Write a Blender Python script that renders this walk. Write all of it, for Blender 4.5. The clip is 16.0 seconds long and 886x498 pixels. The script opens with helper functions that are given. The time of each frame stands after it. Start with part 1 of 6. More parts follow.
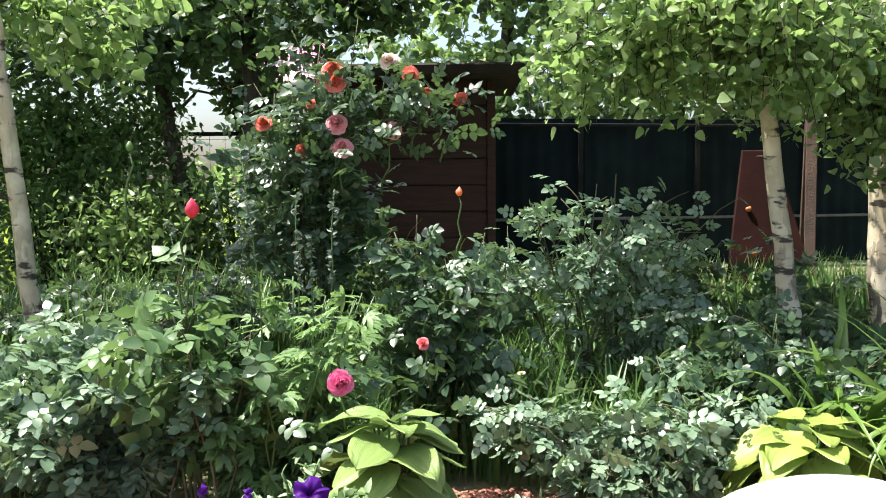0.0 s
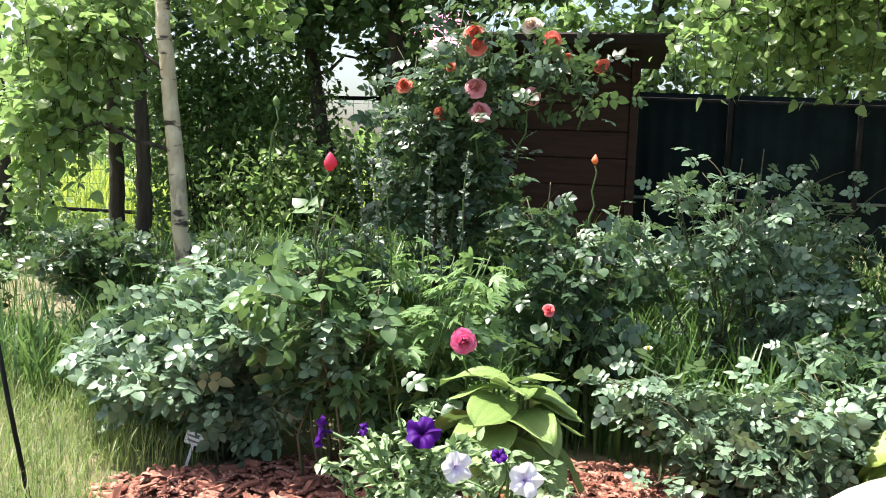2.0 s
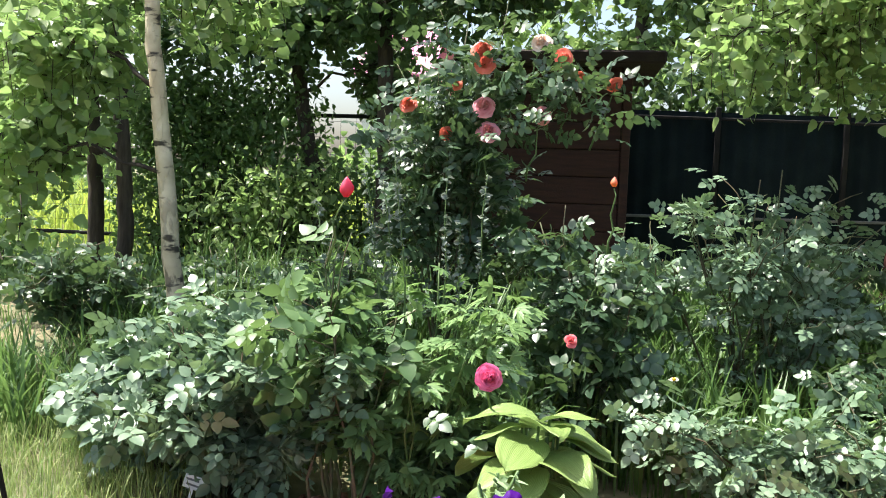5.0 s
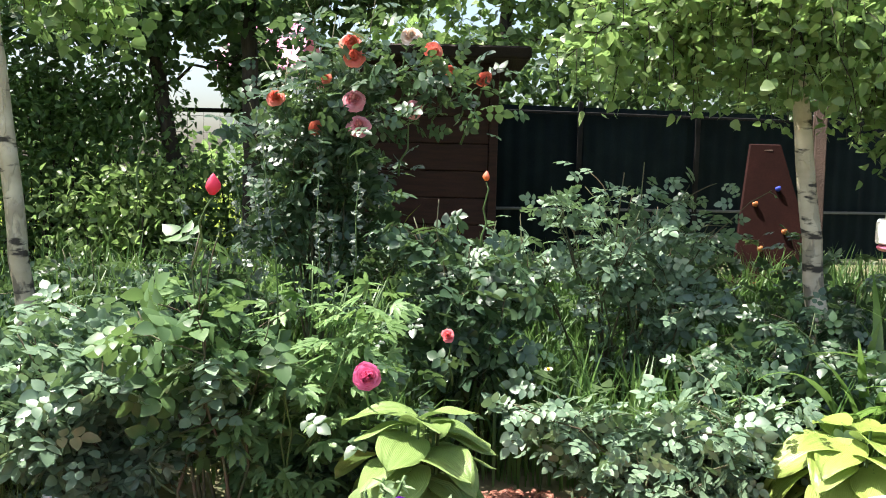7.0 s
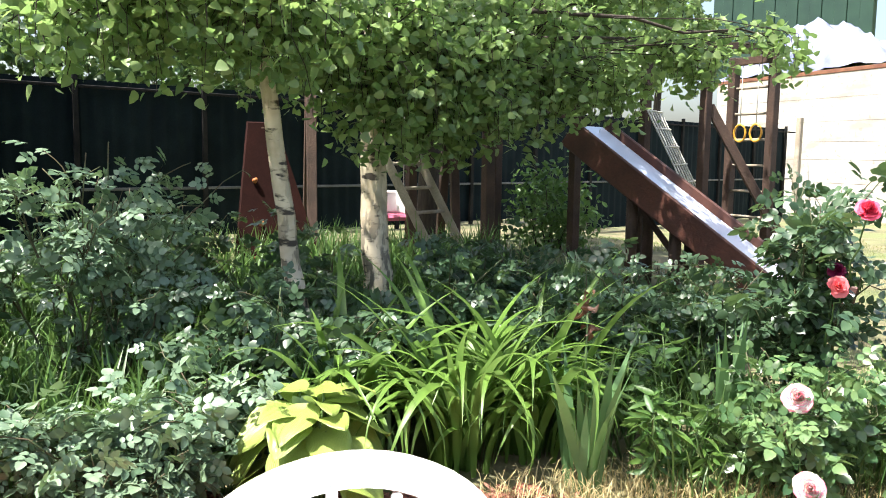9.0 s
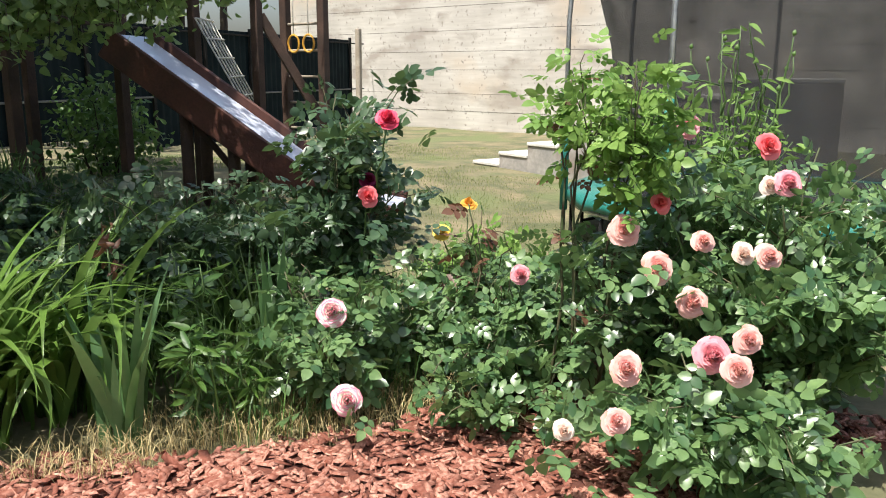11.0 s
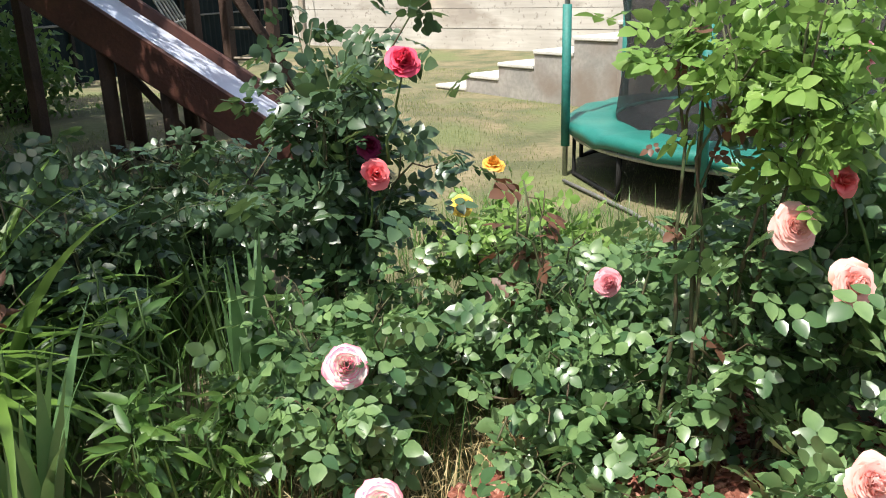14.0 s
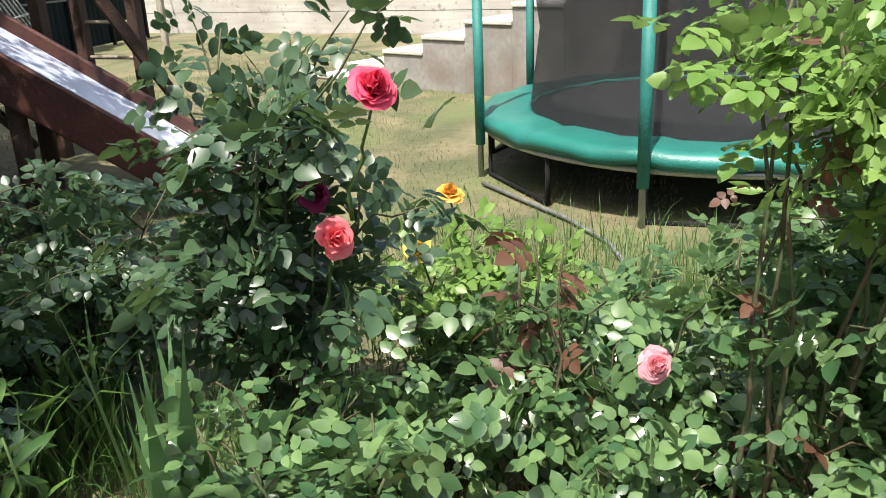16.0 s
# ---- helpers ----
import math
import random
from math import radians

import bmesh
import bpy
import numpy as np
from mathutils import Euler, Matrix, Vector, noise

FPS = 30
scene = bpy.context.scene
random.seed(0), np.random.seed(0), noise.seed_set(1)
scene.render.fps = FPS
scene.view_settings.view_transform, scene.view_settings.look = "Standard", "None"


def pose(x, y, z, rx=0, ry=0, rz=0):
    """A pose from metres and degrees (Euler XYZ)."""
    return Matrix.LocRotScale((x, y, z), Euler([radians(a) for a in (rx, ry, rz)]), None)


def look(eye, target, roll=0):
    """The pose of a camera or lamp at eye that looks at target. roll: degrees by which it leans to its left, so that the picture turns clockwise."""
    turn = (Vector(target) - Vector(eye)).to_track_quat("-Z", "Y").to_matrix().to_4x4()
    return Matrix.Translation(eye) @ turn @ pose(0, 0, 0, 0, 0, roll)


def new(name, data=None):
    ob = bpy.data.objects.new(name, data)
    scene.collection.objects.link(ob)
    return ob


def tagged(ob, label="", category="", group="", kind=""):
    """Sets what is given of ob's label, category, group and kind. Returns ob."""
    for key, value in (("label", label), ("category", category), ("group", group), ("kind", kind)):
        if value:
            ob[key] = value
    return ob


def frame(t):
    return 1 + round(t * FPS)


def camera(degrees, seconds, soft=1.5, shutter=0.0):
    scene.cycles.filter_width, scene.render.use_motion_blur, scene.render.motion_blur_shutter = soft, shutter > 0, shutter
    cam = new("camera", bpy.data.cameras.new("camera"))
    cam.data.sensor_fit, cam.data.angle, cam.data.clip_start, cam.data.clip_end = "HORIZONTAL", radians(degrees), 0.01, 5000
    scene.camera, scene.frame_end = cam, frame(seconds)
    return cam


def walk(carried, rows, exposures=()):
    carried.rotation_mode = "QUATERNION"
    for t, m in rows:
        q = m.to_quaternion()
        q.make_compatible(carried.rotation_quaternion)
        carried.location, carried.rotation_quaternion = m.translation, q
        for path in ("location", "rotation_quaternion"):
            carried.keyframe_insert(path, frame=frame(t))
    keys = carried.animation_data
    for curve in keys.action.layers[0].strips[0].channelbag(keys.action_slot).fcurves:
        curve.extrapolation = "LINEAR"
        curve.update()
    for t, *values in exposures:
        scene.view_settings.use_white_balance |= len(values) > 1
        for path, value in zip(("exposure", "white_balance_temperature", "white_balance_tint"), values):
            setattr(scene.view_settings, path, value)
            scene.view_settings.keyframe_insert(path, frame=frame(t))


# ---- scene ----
cam = camera(55.9, 16.0, soft=1.0)
PATH = [
    (0, (0.036, -0.002, 1.458), (-0.015, 1.991, 1.303), -0.4),
    (0.5, (0.041, -0.004, 1.452), (-0.142, 1.984, 1.325), -0.0),
    (1, (0.039, -0.008, 1.448), (-0.254, 1.965, 1.31), 0.7),
    (1.5, (0.045, -0.014, 1.442), (-0.312, 1.947, 1.275), 1.2),
    (2, (0.058, -0.004, 1.412), (-0.311, 1.949, 1.192), 2.0),
    (2.5, (0.038, 0.014, 1.403), (-0.298, 1.968, 1.138), 2.3),
    (3, (-0.012, 0.06, 1.42), (-0.317, 2.02, 1.163), 2.1),
    (3.5, (-0.082, 0.134, 1.422), (-0.397, 2.095, 1.186), 1.8),
    (3.7, (-0.106, 0.151, 1.425), (-0.43, 2.111, 1.193), 1.5),
    (5.8, (-0.177, 0.164, 1.438), (-0.43, 2.141, 1.278), 2.3),
    (6, (-0.185, 0.168, 1.438), (-0.41, 2.149, 1.271), 2.1),
    (6.5, (-0.198, 0.181, 1.438), (-0.357, 2.166, 1.255), 1.7),
    (7, (-0.182, 0.205, 1.438), (-0.177, 2.196, 1.253), 1.3),
    (7.5, (-0.132, 0.208, 1.443), (0.161, 2.177, 1.244), 0.6),
    (8, (-0.066, 0.214, 1.445), (0.529, 2.111, 1.223), 0.4),
    (8.5, (0.032, 0.201, 1.447), (0.836, 2.02, 1.231), 0.9),
    (9, (0.143, 0.198, 1.467), (1.17, 1.9, 1.244), 0.9),
    (9.5, (0.257, 0.159, 1.462), (1.529, 1.681, 1.203), 0.7),
    (10, (0.34, 0.107, 1.474), (1.831, 1.404, 1.163), 0.4),
    (10.2, (0.368, 0.104, 1.473), (1.945, 1.29, 1.145), 0.3),
    (12.3, (0.882, 0.536, 1.445), (2.581, 1.489, 0.995), 0.3),
    (12.5, (0.939, 0.576, 1.441), (2.627, 1.542, 0.974), 0.7),
    (13, (1.083, 0.74, 1.446), (2.76, 1.692, 0.914), -0.1),
    (13.5, (1.214, 0.938, 1.475), (2.899, 1.838, 0.883), -2.0),
    (14, (1.368, 1.072, 1.479), (3.06, 1.95, 0.871), -1.7),
    (14.5, (1.573, 1.213, 1.509), (3.278, 2.094, 0.943), -0.9),
    (15, (1.711, 1.361, 1.503), (3.453, 2.163, 0.935), -0.7),
    (15.5, (1.832, 1.525, 1.519), (3.615, 2.191, 0.904), -1.8),
    (16, (1.881, 1.617, 1.52), (3.672, 2.21, 0.857), -2.5),
]
EXPOSURES = [(0, 1.17), (7, 1.17), (8, 1.25), (9.0, 1.34), (9.5, 0.76), (10, 0.5), (12.3, 0.38), (16, 0.47)]
walk(cam, [(t, look(eye, target, roll)) for t, eye, target, roll in PATH], EXPOSURES)

# ---- world and sun ----
SUN_TO = Vector((-0.4, 0.04, 0.9)).normalized()
world = bpy.data.worlds.new("world")
scene.world = world
world.use_nodes = True
wn = world.node_tree.nodes
sky = wn.new("ShaderNodeTexSky")
sky.sky_type = "NISHITA"
sky.sun_disc = False
sky.sun_elevation = math.asin(SUN_TO.z)
sky.sun_rotation = math.atan2(SUN_TO.x, SUN_TO.y)
sky.air_density, sky.dust_density = 1.0, 4.0
wn["Background"].inputs["Strength"].default_value = 0.145
world.node_tree.links.new(sky.outputs[0], wn["Background"].inputs["Color"])
sun = new("sun", bpy.data.lights.new("sun", "SUN"))
sun.data.energy, sun.data.angle, sun.data.color = 6.0, radians(0.53), (1.0, 0.96, 0.88)
sun.matrix_world = look(SUN_TO * 40, (0, 0, 0))


# ---- materials ----
def nodes_of(name):
    m = bpy.data.materials.new(name)
    m.use_nodes = True
    return m, m.node_tree.nodes, m.node_tree.links, m.node_tree.nodes["Principled BSDF"]


def mixrgb(n, l, fac, a, b, blend="MIX"):
    x = n.new("ShaderNodeMix")
    x.data_type, x.blend_type = "RGBA", blend
    for sock, v in ((x.inputs[0], fac), (x.inputs[6], a), (x.inputs[7], b)):
        if isinstance(v, bpy.types.NodeSocket):
            l.new(v, sock)
        elif isinstance(v, (int, float)):
            sock.default_value = v
        else:
            sock.default_value = (*v, 1)
    return x.outputs[2]


def noise_fac(n, l, scale, detail=4.0, lo=0.35, hi=0.65, coord="Object", stretch=None):
    tc = n.new("ShaderNodeTexCoord")
    nz = n.new("ShaderNodeTexNoise")
    nz.inputs["Scale"].default_value, nz.inputs["Detail"].default_value = scale, detail
    src = tc.outputs[coord]
    if stretch:
        mp = n.new("ShaderNodeMapping")
        mp.inputs["Scale"].default_value = stretch
        l.new(src, mp.inputs[0])
        src = mp.outputs[0]
    l.new(src, nz.inputs["Vector"])
    r = n.new("ShaderNodeMapRange")
    r.inputs[1].default_value, r.inputs[2].default_value = lo, hi
    l.new(nz.outputs[0], r.inputs[0])
    return r.outputs[0]


def bump(n, l, bsdf, height, strength=0.3, dist=0.01):
    b = n.new("ShaderNodeBump")
    b.inputs["Strength"].default_value, b.inputs["Distance"].default_value = strength, dist
    l.new(height, b.inputs["Height"])
    l.new(b.outputs[0], bsdf.inputs["Normal"])


def leaf_mat(name, dark, light, rough=0.42, trans=0.3, glow=(0.26, 0.42, 0.12), spec=0.5, stripe=0.0):
    """A leaf: colour varies leaf by leaf, thin enough to let some light through."""
    m, n, l, b = nodes_of(name)
    geo = n.new("ShaderNodeNewGeometry")
    col = mixrgb(n, l, geo.outputs["Random Per Island"], dark, light)
    f = noise_fac(n, l, 22.0)
    col = mixrgb(n, l, f, mixrgb(n, l, 0.35, col, dark), col)
    if stripe:
        uv = n.new("ShaderNodeUVMap")
        w = n.new("ShaderNodeTexWave")
        w.inputs["Scale"].default_value, w.inputs["Distortion"].default_value = stripe, 0.6
        l.new(uv.outputs[0], w.inputs["Vector"])
        bump(n, l, b, w.outputs["Fac"], 0.25, 0.01)
    l.new(col, b.inputs["Base Color"])
    b.inputs["Roughness"].default_value = rough
    b.inputs["Specular IOR Level"].default_value = spec
    tr = n.new("ShaderNodeBsdfTranslucent")
    l.new(mixrgb(n, l, 0.6, col, glow), tr.inputs["Color"])
    mx = n.new("ShaderNodeMixShader")
    mx.inputs[0].default_value = trans
    l.new(b.outputs[0], mx.inputs[1])
    l.new(tr.outputs[0], mx.inputs[2])
    l.new(mx.outputs[0], n["Material Output"].inputs["Surface"])
    return m


def petal_mat(name, inner, outer, trans=0.3, mid=0.5, soft=0.35, spec=0.5):
    """A petal: one colour near its root, another towards its rim."""
    m, n, l, b = nodes_of(name)
    uv = n.new("ShaderNodeUVMap")
    sp = n.new("ShaderNodeSeparateXYZ")
    l.new(uv.outputs[0], sp.inputs[0])
    r = n.new("ShaderNodeMapRange")
    r.inputs[1].default_value, r.inputs[2].default_value = mid - soft, mid + soft
    l.new(sp.outputs[1], r.inputs[0])
    col = mixrgb(n, l, r.outputs[0], inner, outer)
    geo = n.new("ShaderNodeNewGeometry")
    dim = mixrgb(n, l, 0.25, col, inner)
    col = mixrgb(n, l, geo.outputs["Random Per Island"], col, dim)
    l.new(col, b.inputs["Base Color"])
    b.inputs["Roughness"].default_value, b.inputs["Specular IOR Level"].default_value = 0.55, spec
    tr = n.new("ShaderNodeBsdfTranslucent")
    l.new(col, tr.inputs["Color"])
    mx = n.new("ShaderNodeMixShader")
    mx.inputs[0].default_value = trans
    l.new(b.outputs[0], mx.inputs[1])
    l.new(tr.outputs[0], mx.inputs[2])
    l.new(mx.outputs[0], n["Material Output"].inputs["Surface"])
    return m


def rough_mat(name, a, b_, scale=8.0, rough=0.8, metal=0.0, bumpy=0.3, stretch=None, fine=60.0, c=None, grain=0.3):
    """A solid surface with stains at one scale and grain at another."""
    m, n, l, b = nodes_of(name)
    f = noise_fac(n, l, scale, stretch=stretch)
    g = noise_fac(n, l, fine, 3.0, stretch=stretch)
    col = mixrgb(n, l, f, a, b_)
    col = mixrgb(n, l, g, mixrgb(n, l, grain, col, (a[0] * 0.5, a[1] * 0.5, a[2] * 0.5)), col)
    if c:
        h = noise_fac(n, l, scale * 0.35, 6.0, 0.5, 0.62)
        col = mixrgb(n, l, h, col, c)
    l.new(col, b.inputs["Base Color"])
    b.inputs["Roughness"].default_value, b.inputs["Metallic"].default_value = rough, metal
    if bumpy:
        bump(n, l, b, g, bumpy, 0.004)
    return m


# Dark leaf; on the rear bushes its darkness stands in for shade.
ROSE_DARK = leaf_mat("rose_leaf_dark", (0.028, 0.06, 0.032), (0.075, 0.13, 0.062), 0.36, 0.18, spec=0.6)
# Grey-green leaf whose pale tone also carries the whitish sheen of the sky.
ROSE_SHEEN = leaf_mat("rose_leaf_greygreen_sheen", (0.08, 0.14, 0.085), (0.24, 0.33, 0.215), 0.36, 0.2, spec=0.6)
ROSE_MID = leaf_mat("rose_leaf_mid", (0.052, 0.105, 0.042), (0.13, 0.22, 0.08), 0.4, 0.28)
ROSE_FRESH = leaf_mat("rose_leaf_fresh", (0.04, 0.1, 0.042), (0.2, 0.31, 0.12), 0.3, 0.28, spec=0.7)
ROSE_LIGHT = leaf_mat("shrub_leaf_light", (0.12, 0.23, 0.045), (0.25, 0.38, 0.1), 0.42, 0.35)
BIRCH_LEAF = leaf_mat("birch_leaf", (0.13, 0.21, 0.075), (0.35, 0.45, 0.17), 0.32, 0.52, spec=0.65)
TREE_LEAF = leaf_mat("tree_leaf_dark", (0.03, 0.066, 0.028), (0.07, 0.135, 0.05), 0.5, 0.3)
HEDGE_LEAF = leaf_mat("hedge_leaf", (0.05, 0.11, 0.035), (0.13, 0.23, 0.07), 0.5, 0.3)
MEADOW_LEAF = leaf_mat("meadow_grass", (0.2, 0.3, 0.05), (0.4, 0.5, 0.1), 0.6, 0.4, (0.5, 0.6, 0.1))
GRASS = leaf_mat("grass_blade", (0.04, 0.1, 0.025), (0.12, 0.22, 0.05), 0.45, 0.3)
LAWN = leaf_mat("lawn_blade", (0.11, 0.18, 0.045), (0.34, 0.36, 0.13), 0.5, 0.35)
TURF = leaf_mat("turf_blade", (0.14, 0.16, 0.06), (0.3, 0.29, 0.13), 0.6, 0.3)
DRY = leaf_mat("dry_grass", (0.35, 0.28, 0.13), (0.55, 0.46, 0.25), 0.7, 0.25, (0.6, 0.5, 0.2))
DAYLILY = leaf_mat("daylily_blade", (0.07, 0.15, 0.025), (0.15, 0.25, 0.045), 0.4, 0.3)
IRIS = leaf_mat("iris_blade", (0.07, 0.15, 0.06), (0.14, 0.26, 0.1), 0.45, 0.25)
HOSTA = leaf_mat("hosta_leaf", (0.15, 0.235, 0.07), (0.24, 0.33, 0.1), 0.4, 0.2, stripe=9.0)
HOSTA_Y = leaf_mat("hosta_leaf_yellow", (0.2, 0.29, 0.06), (0.33, 0.4, 0.1), 0.38, 0.22, stripe=9.0)
DELPH = leaf_mat("delphinium_leaf", (0.12, 0.22, 0.08), (0.24, 0.36, 0.14), 0.48, 0.35)
PHLOX = leaf_mat("phlox_leaf", (0.05, 0.12, 0.03), (0.12, 0.22, 0.045), 0.42, 0.35)
PET_LEAF = leaf_mat("petunia_leaf", (0.18, 0.27, 0.13), (0.34, 0.44, 0.25), 0.5, 0.3)
BROWN_LEAF = leaf_mat("young_brown_leaf", (0.09, 0.045, 0.028), (0.16, 0.075, 0.045), 0.5, 0.25, (0.3, 0.12, 0.06))
STEM = rough_mat("green_stem", (0.06, 0.12, 0.03), (0.1, 0.16, 0.05), 20, 0.55, bumpy=0.1)
CANE = rough_mat("woody_cane", (0.09, 0.06, 0.035), (0.07, 0.11, 0.04), 15, 0.7)
BARK = rough_mat("dark_bark", (0.035, 0.026, 0.02), (0.07, 0.055, 0.042), 6, 0.95, bumpy=0.8, stretch=(4, 4, 0.7), fine=18)
APRICOT = petal_mat("apricot_petal", (0.8, 0.22, 0.05), (0.85, 0.25, 0.2))
PINK = petal_mat("pink_petal", (0.8, 0.22, 0.28), (0.88, 0.42, 0.47))
PEACH = petal_mat("peach_petal", (0.88, 0.34, 0.2), (0.9, 0.55, 0.52))
BLUSH = petal_mat("blush_petal", (0.85, 0.5, 0.35), (0.9, 0.76, 0.68))
ROSE_PINK = petal_mat("deep_pink_petal", (0.6, 0.03, 0.12), (0.85, 0.2, 0.42), mid=0.6)
RED = petal_mat("red_petal", (0.62, 0.025, 0.07), (0.84, 0.09, 0.18))
CORAL = petal_mat("coral_petal", (0.78, 0.1, 0.12), (0.86, 0.22, 0.24))
CRIMSON = petal_mat("dark_crimson_petal", (0.16, 0.0, 0.04), (0.3, 0.01, 0.09))
BICOLOR = petal_mat("white_petal_pink_rim", (0.88, 0.84, 0.74), (0.85, 0.1, 0.28), mid=0.88, soft=0.12)
YELLOW = petal_mat("yellow_petal", (0.85, 0.5, 0.03), (0.88, 0.68, 0.14))
GOLD = petal_mat("golden_petal", (0.8, 0.35, 0.03), (0.85, 0.5, 0.1))
VIOLET = petal_mat("violet_petal", (0.025, 0.002, 0.06), (0.05, 0.002, 0.15), mid=0.4, trans=0.15, spec=0.12)
VIOLET_W = petal_mat("white_violet_petal", (0.3, 0.15, 0.6), (0.85, 0.84, 0.88), mid=0.3)
LILAC = petal_mat("faded_floret", (0.12, 0.17, 0.12), (0.24, 0.27, 0.24))
SEPAL = leaf_mat("sepal", (0.08, 0.16, 0.04), (0.14, 0.24, 0.06), 0.5, 0.2)


# ---- geometry tools ----
class Geo:
    """Gathers vertices and faces (and a UV per vertex) into one mesh."""

    def __init__(self):
        self.v, self.f, self.uv, self.n, self.flat = [], {}, [], 0, False

    def add(self, v, faces, uv=None):
        v = np.asarray(v, float).reshape(-1, 3)
        for f in faces:
            f = np.asarray(f, int)
            self.f.setdefault(f.shape[1], []).append(f + self.n)
        self.v.append(v)
        self.uv.append(np.zeros((len(v), 2)) if uv is None else np.asarray(uv, float))
        self.n += len(v)
        return self

    def mesh(self, name, mat, smooth=False):
        me = bpy.data.meshes.new(name)
        v, uv = np.concatenate(self.v), np.concatenate(self.uv)
        loops, starts, k = [], [], 0
        for size, fs in self.f.items():
            f = np.concatenate(fs)
            loops.append(f.ravel())
            starts.append(k + size * np.arange(len(f)))
            k += f.size
        loops, starts = np.concatenate(loops), np.concatenate(starts)
        me.vertices.add(len(v))
        me.vertices.foreach_set("co", v.ravel())
        me.loops.add(len(loops))
        me.loops.foreach_set("vertex_index", loops)
        me.polygons.add(len(starts))
        me.polygons.foreach_set("loop_start", starts)
        lay = me.uv_layers.new(name="UVMap")
        lay.data.foreach_set("uv", uv[loops].ravel())
        me.update(calc_edges=True)
        me.validate()
        me.polygons.foreach_set("use_smooth", np.full(len(starts), smooth or not self.flat))
        me.materials.append(mat)
        return me


GROUPS = {"rose_bush": "rose bushes of the border", "hosta": "hostas at the border's edge", "daylily": "daylilies of the border", "iris": "irises of the border", "phlox": "phlox stems of the border",
          "shrub": "shrubs at the back of the border", "birch_tree": "birches of the garden", "garden_tree": "trees by the wire fence", "boundary_tree": "trees behind the metal fence", "hedge_shrub": "shrubs along the wire fence", "petunia_plant": "potted petunias"}


def thing(name, at=(0, 0, 0), label="", category="", group="", kind=""):
    ob = new(name)
    group = group or GROUPS.get(name, "")
    ob.empty_display_size = 0.1
    ob.matrix_basis = Matrix.Translation(at)
    return tagged(ob, label, category, group, kind)


def part(name, geo, mat, parent=None, label="", smooth=False, m=None):
    """Links a Geo (or a finished mesh) as one mesh object under its thing; its places are given in the world."""
    me = geo.mesh(name, mat, smooth) if isinstance(geo, Geo) else geo
    ob = new(name, me)
    if parent:
        ob.parent = parent
        base = parent.matrix_basis if not parent.parent else parent.parent.matrix_basis @ parent.matrix_basis
        ob.matrix_basis = base.inverted() @ (m or Matrix())
    elif m:
        ob.matrix_basis = m
    return tagged(ob, label)


def tube(geo, pts, radii, sides=6, cap=True):
    """A round bar along a polyline."""
    p = np.asarray(pts, float)
    r = np.broadcast_to(np.asarray(radii, float), (len(p),))
    d = np.gradient(p, axis=0)
    d /= np.linalg.norm(d, axis=1)[:, None] + 1e-9
    ref = np.where(np.abs(d[:, 2:3]) > 0.9, [[1.0, 0, 0]], [[0, 0, 1.0]])
    a = np.cross(d, ref)
    a /= np.linalg.norm(a, axis=1)[:, None] + 1e-9
    b = np.cross(d, a)
    t = np.linspace(0, 2 * np.pi, sides, endpoint=False)
    v = p[:, None] + r[:, None, None] * (np.cos(t)[None, :, None] * a[:, None] + np.sin(t)[None, :, None] * b[:, None])
    i = np.arange(len(p) - 1)[:, None] * sides
    j = np.arange(sides)[None]
    k = (j + 1) % sides
    q = np.stack([i + j, i + k, i + sides + k, i + sides + j], -1).reshape(-1, 4)
    faces = [q]
    if cap and sides > 2:
        faces.append(np.array([np.arange(sides)[::-1], np.arange(sides) + (len(p) - 1) * sides]))
    geo.add(v, faces)
    return geo


def box(geo, lo, hi, m=None, bevel=0.0):
    """A box with chamfered upright and lying edges, turned by m."""
    lo, hi = np.minimum(lo, hi).astype(float), np.maximum(lo, hi).astype(float)
    bm = bmesh.new()
    bmesh.ops.create_cube(bm, size=1)
    bmesh.ops.scale(bm, vec=Vector(hi - lo), verts=bm.verts)
    bmesh.ops.translate(bm, vec=Vector((lo + hi) / 2), verts=bm.verts)
    if bevel:
        bmesh.ops.bevel(bm, geom=bm.edges[:], offset=bevel, segments=1, affect="EDGES")
    if m:
        bmesh.ops.transform(bm, matrix=m, verts=bm.verts)
    bm.verts.index_update()
    v = [w.co[:] for w in bm.verts]
    by = {}
    for f in bm.faces:
        by.setdefault(len(f.verts), []).append([w.index for w in f.verts])
    geo.add(v, [np.array(x) for x in by.values()])
    geo.flat = True
    bm.free()
    return geo


def bar(geo, a, b, w, h, bevel=0.006):
    """A squared beam from a to b, w wide and h high."""
    a, b = Vector(a), Vector(b)
    d = b - a
    q = d.to_track_quat("X", "Z").to_matrix().to_4x4()
    return box(geo, (0, -w / 2, -h / 2), (d.length, w / 2, h / 2), Matrix.Translation(a) @ q, bevel)


def scatter(geo, tv, tf, tuv, pos, direc, normal, size):
    """Copies of a leaf: its y along direc, its z along normal."""
    pos, d, nrm = (np.asarray(x, float) for x in (pos, direc, normal))
    d = d / (np.linalg.norm(d, axis=1)[:, None] + 1e-9)
    x = np.cross(d, nrm)
    x /= np.linalg.norm(x, axis=1)[:, None] + 1e-9
    z = np.cross(x, d)
    r = np.stack([x, d, z], -1) * np.asarray(size, float).reshape(-1, 1, 1)
    v = np.einsum("nij,kj->nki", r, tv) + pos[:, None]
    n, k = len(pos), len(tv)
    off = (np.arange(n) * k)[:, None, None]
    geo.add(v, [(np.asarray(f)[None] + off).reshape(-1, np.asarray(f).shape[1]) for f in tf], np.tile(tuv, (n, 1)))
    return geo


